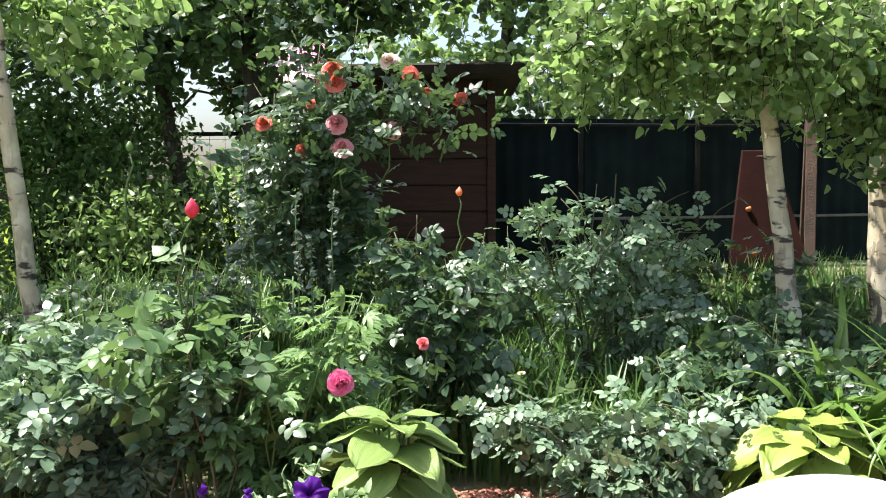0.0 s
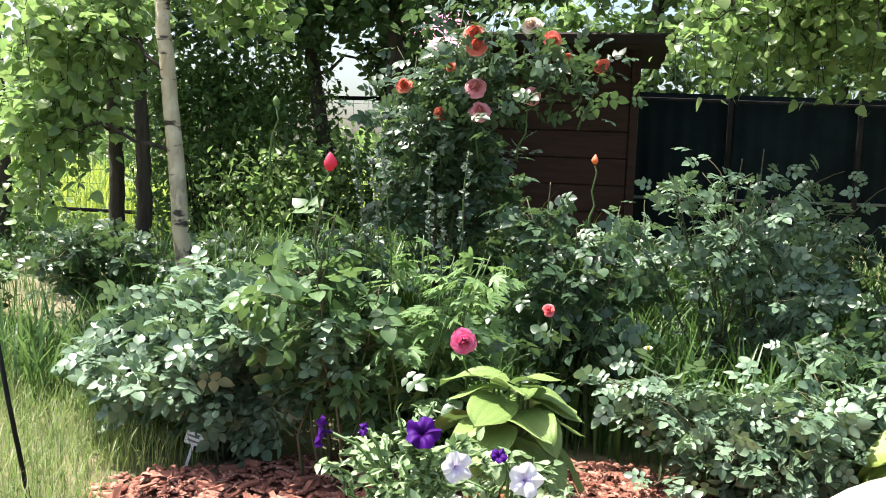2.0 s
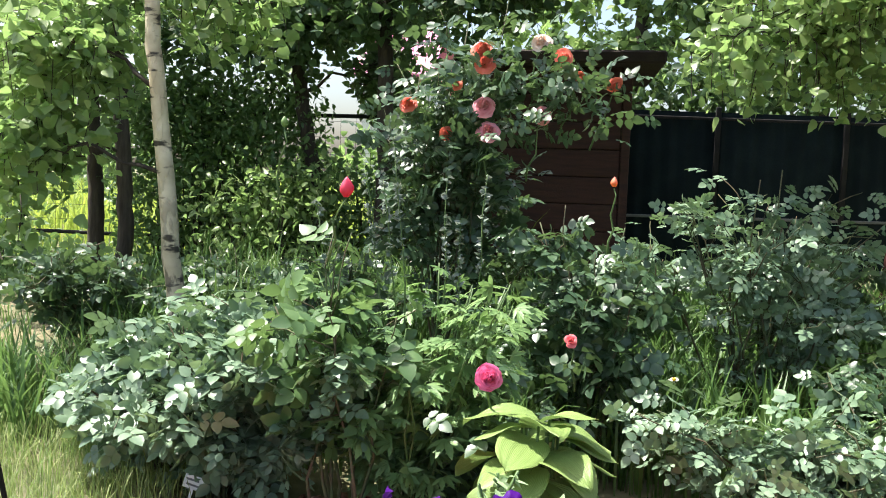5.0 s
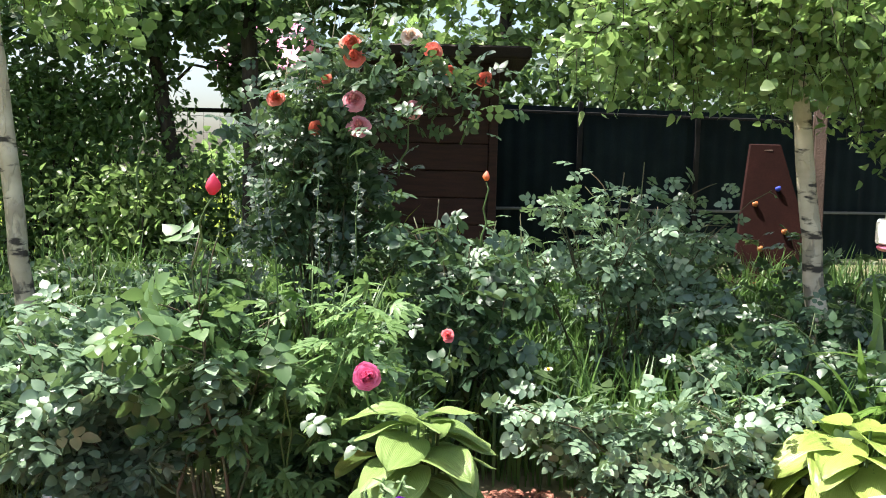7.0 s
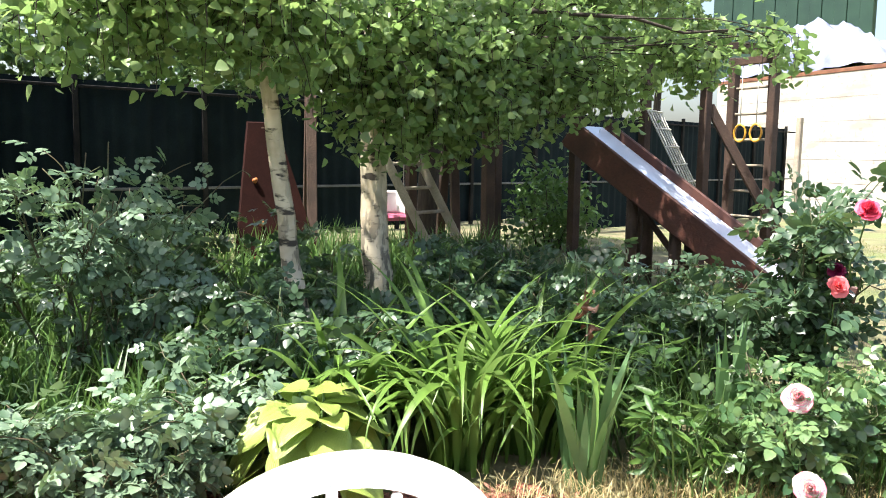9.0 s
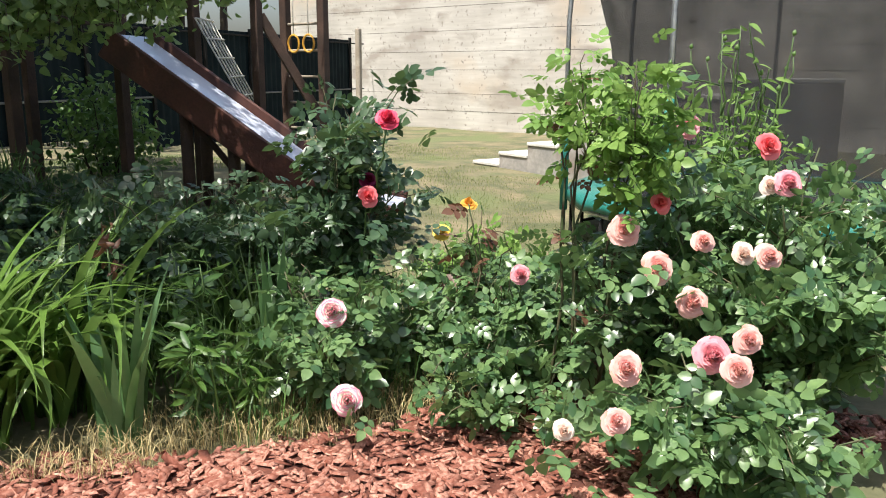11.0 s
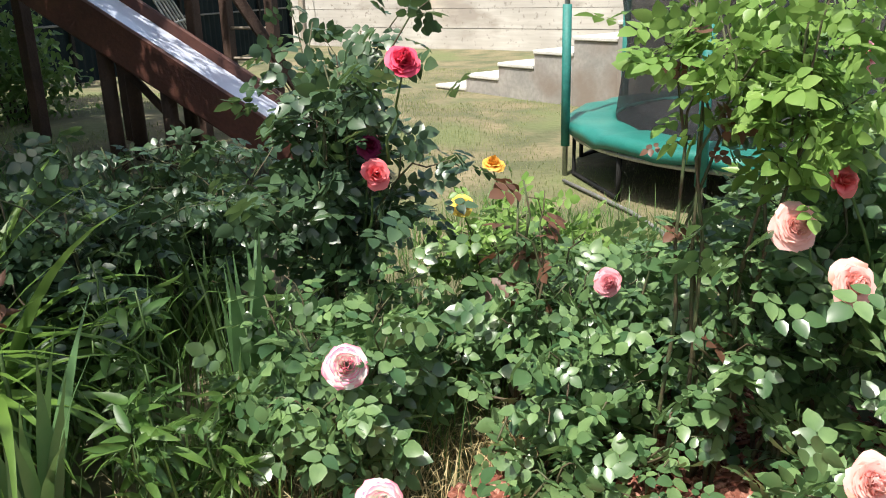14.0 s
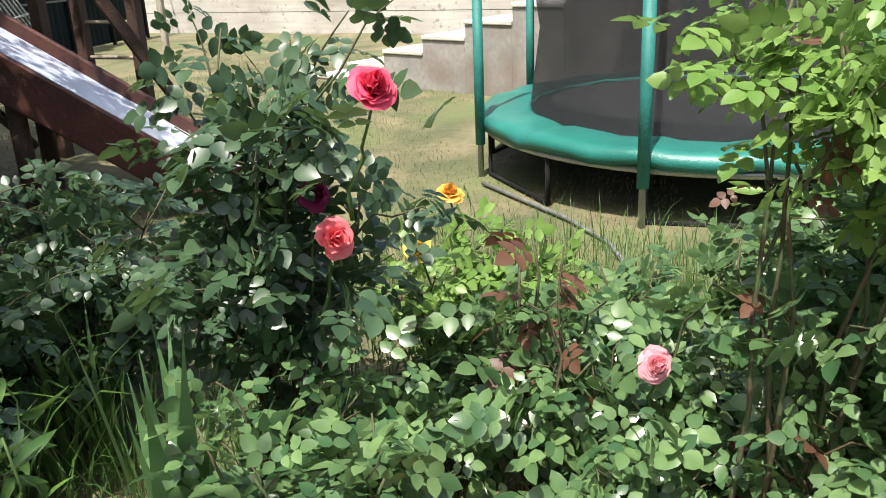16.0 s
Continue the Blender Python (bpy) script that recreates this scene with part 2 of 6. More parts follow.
def leaf_shape(width, droop=0.12, fold=0.1, belly=0.4):
    """One leaf, 1 long, rounded by three pairs of rim corners and folded along its rib."""
    w = width / 2
    y = np.array([0.36 * belly, belly, belly + 0.56 * (1 - belly)])
    half = w * np.array([0.68, 1.0, 0.7])
    mid = np.stack([0 * y, y, -droop * y ** 2], 1)
    lift = np.stack([0 * y, -0.03 + 0 * y, fold * half / w], 1)
    side = np.stack([half, 0 * y, 0 * y], 1)
    v = np.concatenate([[(0, 0, 0)], mid - side + lift, mid, mid + side + lift, [(0, 1, -droop)]])
    f = [np.array([(0, 4, 1), (0, 7, 4), (3, 6, 10), (6, 9, 10)]), np.array([(1, 4, 5, 2), (4, 7, 8, 5), (2, 5, 6, 3), (5, 8, 9, 6)])]
    return v, f, v[:, :2].copy()


def joined(shapes):
    v, f3, f4, uv, n = [], [], [], [], 0
    for a, fs, u in shapes:
        v.append(a)
        uv.append(u)
        for f in fs:
            (f3 if f.shape[1] == 3 else f4).append(f + n)
        n += len(a)
    return np.concatenate(v), [np.concatenate(x) for x in (f3, f4) if x], np.concatenate(uv)


def placed(shape, at, angle, size, tilt=0.0):
    v, f, uv = shape
    c, s = math.cos(angle), math.sin(angle)
    w = v * size
    w = np.stack([w[:, 0], w[:, 1] * math.cos(tilt) - w[:, 2] * math.sin(tilt), w[:, 1] * math.sin(tilt) + w[:, 2] * math.cos(tilt)], 1)
    w = np.stack([w[:, 0] * c - w[:, 1] * s, w[:, 0] * s + w[:, 1] * c, w[:, 2]], 1)
    return w + np.array(at), f, uv


LEAFLET = leaf_shape(0.76, 0.14, 0.09, 0.42)
ROSE_LEAF = joined([placed(LEAFLET, (0, 0.62, -0.03), 0, 0.5, -0.1), placed(LEAFLET, (0, 0.5, 0), 1.25, 0.42), placed(LEAFLET, (0, 0.5, 0), -1.25, 0.42),
                    placed(LEAFLET, (0, 0.2, 0), 1.35, 0.34), placed(LEAFLET, (0, 0.2, 0), -1.35, 0.34)])
BIRCH = leaf_shape(0.8, 0.2, 0.08, 0.24)
OVAL = leaf_shape(0.5, 0.2, 0.08, 0.38)
LANCE = leaf_shape(0.28, 0.25, 0.06, 0.4)
PALMATE = joined([placed(leaf_shape(0.3, 0.1, 0.05, 0.5), (0, 0, 0), a, s) for a, s in ((0, 1), (0.6, 0.92), (-0.6, 0.92), (1.25, 0.75), (-1.25, 0.75))]
                 + [placed(leaf_shape(0.2, 0.05, 0.03, 0.5), (math.sin(-a) * r, math.cos(a) * r, -0.02), a + o, 0.3) for a in (0, 0.6, -0.6) for r, o in ((0.5, 0.65), (0.5, -0.65))])


def blade_shape(segments=6, width=0.03, curl=1.2, keel=0.15, tip=0.15):
    """A long narrow leaf that arches over: y outwards, z up, about 1 long."""
    t = np.linspace(0, 1, segments + 1)
    ang = 1.45 - curl * t ** 1.5
    dy, dz = np.cos(ang) / segments, np.sin(ang) / segments
    y, z = np.concatenate([[0], np.cumsum(dy[:-1])]), np.concatenate([[0], np.cumsum(dz[:-1])])
    w = width / 2 * (0.7 + 0.6 * np.sin(np.pi * np.minimum(t * 1.2, 1))) * np.where(t > 1 - tip * 2, (1 - t) / (tip * 2) + 0.04, 1)
    v = np.concatenate([np.stack([-w, y, z + w * keel], 1), np.stack([0 * w, y, z], 1), np.stack([w, y, z + w * keel], 1)])
    n = segments + 1
    q = [(i, i + n, i + n + 1, i + 1) for i in range(segments)] + [(i + n, i + 2 * n, i + 2 * n + 1, i + n + 1) for i in range(segments)]
    return v, [np.array(q)], np.tile(np.stack([t * 0, t], 1), (3, 1))


def unit(v):
    return v / (np.linalg.norm(v, axis=-1, keepdims=True) + 1e-9)


def ground_z(x, y):
    """The garden rises gently towards the back fence and the playground."""
    t = np.clip((np.asarray(y) - 3.8) / 3.2, 0, 1)
    u = np.clip((np.asarray(x) - 7.6) / 4.0, 0, 1)
    return 0.32 * t * t * (3 - 2 * t) * (1 - u * u * (3 - 2 * u))


# ---- plants ----
def bloom_mesh(name, mat, petals=34, cup=0.75, seed=0, openness=1.0):
    """A full rose about 1 across: rings of cupped, overlapping petals, facing up z."""
    rng = np.random.default_rng(seed)
    g = Geo()
    rows, cols = 4, 4
    s, t = np.meshgrid(np.linspace(-1, 1, cols + 1), np.linspace(0, 1, rows + 1))
    for i in range(petals):
        k = i / (petals - 1)
        a = i * 2.39996 + rng.normal() * 0.15
        reach = (0.12 + 0.4 * k ** 0.8) * (1 + rng.normal() * 0.05)
        lean = (0.15 + 1.0 * k * openness) + rng.normal() * 0.1
        wid = 0.16 + 0.3 * k
        lift = 0.3 * (1 - k) * cup
        curl = 0.16 * k * t ** 3
        h = t * (0.42 - 0.16 * k)
        out = 0.03 + reach * (np.sin(lean * t * 0.9 + 0.1)) + curl
        up = lift * t + h * np.cos(lean * t * 0.75) - 0.16 * k * t ** 3
        side = s * wid * np.sin(np.pi * (0.18 + 0.62 * t)) * (1 + 0.1 * rng.normal())
        out = out - 0.28 * s * s * wid * (1 - 0.4 * k) + 0.02 * rng.normal(size=s.shape)
        up = up + 0.025 * rng.normal(size=s.shape) * t
        ca, sa = math.cos(a), math.sin(a)
        v = np.stack([out * ca - side * sa, out * sa + side * ca, up - 0.2], -1).reshape(-1, 3)
        q = [(r * (cols + 1) + c, r * (cols + 1) + c + 1, (r + 1) * (cols + 1) + c + 1, (r + 1) * (cols + 1) + c) for r in range(rows) for c in range(cols)]
        g.add(v, [np.array(q)], np.stack([s, t], -1).reshape(-1, 2))
    return g.mesh(name, mat, True)


def bud_mesh(name, mat, seed=0):
    rng = np.random.default_rng(seed)
    g = Geo()
    t = np.linspace(0, 1, 8)
    r = 0.4 * np.sin(np.pi * np.minimum(t * 0.85 + 0.12, 1)) * (1 - 0.3 * t)
    n = 12
    a = np.linspace(0, 2 * np.pi, n, endpoint=False)
    rr = r[:, None] * (1 + 0.12 * np.sin(3 * a + 4 * t[:, None]))
    v = np.stack([rr * np.cos(a), rr * np.sin(a), np.repeat((t * 1.0 - 0.2)[:, None], n, 1)], -1).reshape(-1, 3)
    q = [(i * n + j, i * n + (j + 1) % n, (i + 1) * n + (j + 1) % n, (i + 1) * n + j) for i in range(7) for j in range(n)]
    g.add(v, [np.array(q), np.array([np.arange(n) + 7 * n])], np.stack([np.tile(a, 8), np.repeat(t, n)], 1))
    return g.mesh(name, mat, True)


BLOOMS = {k: [bloom_mesh("bloom", m, p, c, s, o) for s in (1, 2)] for k, m, p, c, o in (
    ("apricot", APRICOT, 44, 1.0, 0.75), ("pink", PINK, 46, 0.85, 0.9), ("peach", PEACH, 60, 0.8, 0.95), ("blush", BLUSH, 34, 0.8, 0.95), ("deep_pink", ROSE_PINK, 48, 0.85, 0.85),
    ("red", RED, 20, 1.1, 0.75), ("coral", CORAL, 14, 0.8, 1.15), ("crimson", CRIMSON, 28, 0.9, 0.9), ("bicolor", BICOLOR, 40, 0.8, 1.1), ("yellow", YELLOW, 26, 1.0, 0.8), ("gold", GOLD, 22, 0.7, 1.1))}
BUDS = {k: bud_mesh("bud", m) for k, m in (("red", RED), ("pink", PINK), ("apricot", APRICOT), ("green", SEPAL), ("blush", BLUSH))}


def arch(a, b, sag, rng, n=7, wob=0.02):
    t = np.linspace(0, 1, n)[:, None]
    p = np.asarray(a) * (1 - t) + np.asarray(b) * t
    p[:, 2] += sag * np.sin(np.pi * t[:, 0])
    p[1:-1] += rng.normal(size=(n - 2, 3)) * wob
    return p


def rose_bush(label, base, rx, ry, h, leaves, size, mat, seed, blooms=(), canes=14, low=0.15, name="rose_bush", shape=ROSE_LEAF, cane_mat=None, lean=(0, 0), spread=0.09, around=6, up=0.6, fork=2, dome=0.45):
    """Arching canes with leaves along them. blooms: (kind, place, width, facing) in the world."""
    rng = np.random.default_rng(seed)
    z0 = float(ground_z(base[0], base[1]))
    ob = thing(name, (base[0], base[1], z0), label, "rose bush" if "rose" in name else name.replace("_", " "))
    pts, dirs = [], []
    b = np.array([base[0], base[1], z0 - 0.02])
    for i in range(canes):
        a = rng.uniform(0, 2 * np.pi)
        rad = math.sqrt(rng.uniform(0.02, 1))
        top = b + np.array([math.cos(a) * rx * rad + lean[0], math.sin(a) * ry * rad + lean[1], h * (1.0 - dome * rad ** 2) * rng.uniform(min(0.95, 1.17 - dome), 1.04)])
        wood = Geo()
        p = arch(b + rng.normal(size=3) * (0.05, 0.05, 0), top, 0.12 * h * rad, rng)
        tube(wood, p, np.linspace(0.008, 0.003, len(p)), 5)
        side = [p]
        for _ in range(3):
            k = rng.integers(fork, 6)
            q = arch(p[k], p[k] + np.array([*(rng.normal(size=2) * (0.3 * rx, 0.3 * ry)), rng.uniform(0.0, 0.28) * h]), 0.03, rng, 5, 0.01)
            tube(wood, q, np.linspace(0.004, 0.002, len(q)), 4)
            side.append(q)
        part("cane", wood, cane_mat or CANE, ob)
        for q in side:
            m = max(2, int(leaves / canes / len(side)))
            u = rng.uniform(low if q is p else 0.1, 1, m) * (len(q) - 1)
            k = np.minimum(u.astype(int), len(q) - 2)
            f = (u - k)[:, None]
            c = q[k] * (1 - f) + q[k + 1] * f
            d = rng.normal(size=(m, 3)) * (1, 1, 0.35)
            d[:, :2] += (c[:, :2] - b[:2]) * 0.8
            pts.append(c + unit(d) * rng.uniform(0, spread, (m, 1)))
            dirs.append(d)
    for kind, place, width, facing in blooms:
        if not kind.endswith("_bud"):
            q = np.array(place) + rng.normal(size=(around, 3)) * (0.12, 0.12, 0.1) - np.array(facing) * 0.1 - (0, 0, 0.07)
            pts.append(q)
            dirs.append(rng.normal(size=(around, 3)) * (1, 1, 0.4))
    pts, dirs = np.concatenate(pts), unit(np.concatenate(dirs))
    nrm = rng.normal(size=pts.shape) * 0.6 + (0, 0, up)
    dirs[:, 2] -= 0.12
    leaf = scatter(Geo(), *shape, pts, dirs, nrm, size * rng.uniform(0.65, 1.2, len(pts)))
    for kind, place, width, facing in blooms:
        tip = np.array(place, float)
        reach = max(0.6, 1 - 0.3 / np.linalg.norm(tip - b))
        stalk = tube(Geo(), arch(b + (tip - b) * (reach + 0.1 * (1 - reach), reach, reach - 0.03), tip - np.array(facing) * width * 0.1 - (0, 0, width * 0.25), 0.02, rng, 6, 0.01), np.linspace(0.006, 0.003, 6), 5)
        part("flower_stem", stalk, STEM, ob)
    part("foliage", leaf, mat, ob)
    for i, (kind, place, width, facing) in enumerate(blooms):
        m = Matrix.Translation(place) @ Vector(facing).to_track_quat("Z", "Y").to_matrix().to_4x4() @ Matrix.Rotation(i * 1.3, 4, "Z") @ Matrix.Scale(width, 4)
        me = BUDS[kind[:-4]] if kind.endswith("_bud") else BLOOMS[kind][i % 2]
        part("rose_bud" if kind.endswith("_bud") else "bloom", me, None, ob, m=m)
    return ob


def clump(name, label, base, n, length, mat, seed, shape, radius=0.12, spread=1.0, category="", z=None, part_name="blade"):
    """A tuft of long leaves that rise from one root."""
    rng = np.random.default_rng(seed)
    z0 = float(ground_z(*base)) if z is None else z
    ob = thing(name, (*base, z0), label, category or name.replace("_", " "))
    a = rng.uniform(0, 2 * np.pi, n)
    out = np.stack([np.cos(a), np.sin(a), np.zeros(n)], 1)
    pos = np.array([*base, z0 - 0.01]) + out * rng.uniform(0, radius, (n, 1))
    meshes = [Geo().add(*sh).mesh(part_name, mat, True) for sh in shape]
    for k in range(n):
        d = Vector(out[k] * spread + rng.normal(size=3) * (0.25, 0.25, 0.0)).normalized()
        up = Vector((rng.normal() * 0.14, rng.normal() * 0.14, 1))
        x = d.cross(up).normalized()
        m = Matrix((x, d, x.cross(d))).transposed().to_4x4() @ Matrix.Scale(length * rng.uniform(0.5, 1.1), 4)
        part(part_name, meshes[k % len(meshes)], mat, ob, m=Matrix.Translation(pos[k]) @ m)
    return ob


def hosta_leaf_mesh(name, mat, seed):
    """A broad heart-shaped leaf with sunken ribs and a wavy rim, on a stalk: about 1 long."""
    rng = np.random.default_rng(seed)
    rows, cols = 12, 14
    s, t = np.meshgrid(np.linspace(-1, 1, cols + 1), np.linspace(0, 1, rows + 1))
    half = 0.42 * np.sin(np.pi * np.clip(t, 0, 1) ** 0.7) ** 0.7 * (1 - 0.15 * t) + 0.004
    y = t - 0.1 * (np.abs(s) ** 2) * (1 - t) ** 2 * 2
    x = s * half
    z = 0.05 * np.abs(s) ** 1.5 * half / 0.36 + 0.013 * np.cos(s * 9 * np.pi) * np.sin(np.pi * t) - 0.2 * t ** 2.2 + 0.05 * np.sin(t * 7 + rng.uniform(0, 6)) * np.abs(s) ** 2 + 0.06 * rng.normal() * s * t
    v = np.stack([x, y, z], -1).reshape(-1, 3)
    q = [(r * (cols + 1) + c, r * (cols + 1) + c + 1, (r + 1) * (cols + 1) + c + 1, (r + 1) * (cols + 1) + c) for r in range(rows) for c in range(cols)]
    g = Geo().add(v, [np.array(q)], np.stack([s * 0.5, t * 0.1], -1).reshape(-1, 2))
    return g.mesh(name, mat, True)


def hosta(label, base, n, length, mat, seed, height=0.46, radius=0.33):
    rng = np.random.default_rng(seed)
    ob = thing("hosta", (*base, 0), label, "hosta")
    leaves = [hosta_leaf_mesh("leaf", mat, seed + k) for k in range(4)]
    for i in range(n):
        k = (i + 0.5) / n
        a = i * 2.39996 + rng.normal() * 0.2
        rad = radius * (0.25 + 0.8 * k)
        root = np.array([base[0] + 0.04 * math.cos(a), base[1] + 0.04 * math.sin(a), -0.01])
        tip = np.array([base[0] + rad * math.cos(a), base[1] + rad * math.sin(a), height * (1.1 - 0.6 * k) + rng.normal() * 0.02])
        part("stalk", tube(Geo(), arch(root, tip, 0.04, rng, 5, 0.004), np.linspace(0.009, 0.005, 5), 5), STEM, ob)
        pitch = 0.2 - 1.1 * k + rng.normal() * 0.15
        sc = length * rng.uniform(0.75, 1.1) * (0.8 + 0.25 * k)
        m = Matrix.Translation(tip) @ Matrix.Rotation(a - math.pi / 2 + rng.normal() * 0.2, 4, "Z") @ Matrix.Rotation(pitch, 4, "X") @ Matrix.Rotation(rng.normal() * 0.2, 4, "Y") @ Matrix.Scale(sc, 4)
        part("leaf", leaves[i % 4], None, ob, m=m)
    return ob


def limb_points(a, b, rng, n=8, wob=0.05, sag=0.0):
    return arch(a, b, sag, rng, n, wob)


def tree(name, label, trunk_pts, r0, r1, bark, leafmat, clusters, leaf_n, leaf_size, seed, shape=BIRCH, droop=0.4, twig=0.5, sides=12):
    """Trunk, limbs and hanging twigs that carry the leaves. clusters: (centre, radii, share)."""
    rng = np.random.default_rng(seed)
    tp = np.asarray(trunk_pts, float)
    ob = thing(name, tp[0], label, "tree")
    t = np.linspace(0, 1, len(tp))
    tt = np.linspace(0, 1, 28)
    p = np.stack([np.interp(tt, t, tp[:, k]) for k in range(3)], 1)
    p[1:] += rng.normal(size=(27, 3)) * (0.006, 0.006, 0)
    part("trunk", tube(Geo(), p, r0 + (r1 - r0) * tt + 0.35 * r0 * np.exp(-tt * 28), sides), bark, ob, smooth=True)
    pos, dirs = [], []
    total = sum(c[2] for c in clusters)
    for centre, radii, share in clusters:
        c, rr = np.array(centre, float), np.array(radii, float)
        k = int(np.argmin(np.abs(p[:, 2] - (c[2] - 0.3 * rr[2]))))
        wood = Geo()
        main = limb_points(p[k], c + rr * rng.normal(size=3) * 0.15, rng, 9, 0.03, 0.15)
        tube(wood, main, np.linspace(r0 * 0.24, 0.005, 9), 6)
        n = max(1, int(leaf_n * share / total))
        twigs = max(3, n // 26)
        for _ in range(twigs):
            e = c + rr * unit(rng.normal(size=3)) * rng.uniform(0.15, 1) ** 0.5
            s = main[rng.integers(3, 9)]
            s = s + (e - s) * rng.uniform(0.3, 0.6)
            e2 = e - np.array([0, 0, droop * rng.uniform(0.3, 1)])
            q = np.array([s, s * 0.45 + e * 0.55 + (0, 0, 0.05), e, e * 0.4 + e2 * 0.6 + rng.normal(size=3) * 0.03])
            tube(wood, q, (0.005, 0.004, 0.003, 0.002), 3, False)
            m = 26
            u = rng.uniform(0.6, 3, m)
            i = np.minimum(u.astype(int), 2)
            f = (u - i)[:, None]
            pos.append(q[i] * (1 - f) + q[i + 1] * f + rng.normal(size=(m, 3)) * 0.055 * twig * 2)
            dirs.append(rng.normal(size=(m, 3)) * (0.9, 0.9, 0.4) - (0, 0, 0.35))
        part("limb", wood, BARK, ob)
    pos, dirs = np.concatenate(pos), np.concatenate(dirs)
    nrm = rng.normal(size=pos.shape) * 0.8 + (0, 0, 0.5)
    leaf = scatter(Geo(), *shape, pos, dirs, nrm, leaf_size * rng.uniform(0.6, 1.25, len(pos)))
    part("crown", leaf, leafmat, ob)
    return ob


def shrub_mass(name, label, boxes, n, size, mat, seed, shape=OVAL, kind="", category="shrub"):
    """A thicket: leaf sprays in soft lumps over thin stems that stand in the ground."""
    rng = np.random.default_rng(seed)
    c0 = np.array(boxes[0][0], float)
    ob = thing(name, (c0[0], c0[1], float(ground_z(c0[0], c0[1]))), label, category, kind=kind)
    pos, dirs = [], []
    for centre, radii in boxes:
        c, r = np.array(centre, float), np.array(radii, float)
        m = n // len(boxes)
        sprays = max(4, m // 22)
        e = c + r * unit(rng.normal(size=(sprays, 3))) * rng.uniform(0.1, 1, (sprays, 1)) ** 0.45
        e[:, 2] = np.maximum(e[:, 2], ground_z(e[:, 0], e[:, 1]) + 0.05)
        for k in range(min(sprays, 12)):
            root = np.array([c[0] + (e[k, 0] - c[0]) * 0.4, c[1] + (e[k, 1] - c[1]) * 0.4, 0])
            root[2] = ground_z(root[0], root[1]) - 0.02
            part("stem", tube(Geo(), arch(root, e[k], 0.05, rng, 5, 0.03), np.linspace(0.014, 0.003, 5), 4, False), BARK, ob)
        pos.append(np.repeat(e, 22, 0) + rng.normal(size=(sprays * 22, 3)) * 0.13)
        dirs.append(rng.normal(size=(sprays * 22, 3)) - (0, 0, 0.2))
    pos, dirs = np.concatenate(pos), np.concatenate(dirs)
    g = scatter(Geo(), *shape, pos, dirs, rng.normal(size=pos.shape) * 0.7 + (0, 0, 0.7), size * rng.uniform(0.6, 1.3, len(pos)))
    part("foliage", g, mat, ob)
    return ob


def grass_field(name, label, region, n, length, mat, seed, shapes, accept=None, category="grass"):
    rng = np.random.default_rng(seed)
    x0, x1, y0, y1 = region
    x, y = rng.uniform(x0, x1, n), rng.uniform(y0, y1, n)
    if accept:
        keep = accept(x, y)
        x, y = x[keep], y[keep]
    z = ground_z(x, y)
    a = rng.uniform(0, 2 * np.pi, len(x))
    g = Geo()
    which = rng.integers(0, len(shapes), len(x))
    for k, sh in enumerate(shapes):
        w = which == k
        d = np.stack([np.cos(a[w]), np.sin(a[w]), np.zeros(w.sum())], 1)
        scatter(g, *sh, np.stack([x[w], y[w], z[w] - 0.01], 1), d, np.tile((0, 0, 1.0), (w.sum(), 1)), length * rng.uniform(0.4, 1.15, w.sum()))
    ob = new(name, g.mesh(name, mat))
    return tagged(ob, label, category, kind="stuff")


FINE_SHAPES = [blade_shape(4, 0.012, c) for c in (0.6, 1.4, 2.2)]
TURF_SHAPES = [blade_shape(3, 0.06, c) for c in (0.6, 1.4, 2.2)]
GRASS_SHAPES = [blade_shape(4, 0.022, c) for c in (0.5, 1.2, 2.0)]
LILY_SHAPES = [blade_shape(12, w, c, 0.3) for w, c in ((0.034, 1.9), (0.03, 2.6), (0.034, 3.3), (0.03, 1.2), (0.028, 2.9))]
IRIS_SHAPES = [blade_shape(6, w, c, 0.1, 0.2) for w, c in ((0.058, 0.15), (0.05, 0.45), (0.055, 0.8))]


# ---- ground ----
GROUND = rough_mat("lawn_soil", (0.09, 0.1, 0.045), (0.23, 0.19, 0.11), 1.6, 0.95, bumpy=0.9, fine=14, c=(0.12, 0.14, 0.055))
MULCH_BED = rough_mat("bark_mulch_bed", (0.09, 0.028, 0.018), (0.16, 0.05, 0.03), 9, 0.95, bumpy=0.9, fine=45)
m, n, l, b = nodes_of("bark_mulch_chip")
geo = n.new("ShaderNodeNewGeometry")
l.new(mixrgb(n, l, noise_fac(n, l, 60), (0.16, 0.045, 0.025), mixrgb(n, l, geo.outputs["Random Per Island"], (0.22, 0.075, 0.05), (0.6, 0.32, 0.24))), b.inputs["Base Color"])
b.inputs["Roughness"].default_value = 0.9
CHIP = m

g = Geo()
xs = np.concatenate([[-400, -150, -60, -30], np.arange(-18, 30.1, 0.5), [45, 80, 160, 400]])
ys = np.concatenate([[-400, -150, -60, -25], np.arange(-10, 26.1, 0.5), [40, 80, 160, 400]])
X, Y = np.meshgrid(xs, ys)
near = (np.abs(X) < 40) & (np.abs(Y) < 40)
Z = ground_z(X, Y) + np.where(near, 0.012 * np.sin(X * 1.7) * np.cos(Y * 2.1), 0)
nx, ny = len(xs), len(ys)
i, j = np.meshgrid(np.arange(nx - 1), np.arange(ny - 1))
q = np.stack([j * nx + i, j * nx + i + 1, (j + 1) * nx + i + 1, (j + 1) * nx + i], -1).reshape(-1, 4)
g.add(np.stack([X, Y, Z], -1), [q])
ground = part("ground", g, GROUND, smooth=True)
tagged(ground, "trodden lawn and garden soil under the plants", "ground", kind="structure")


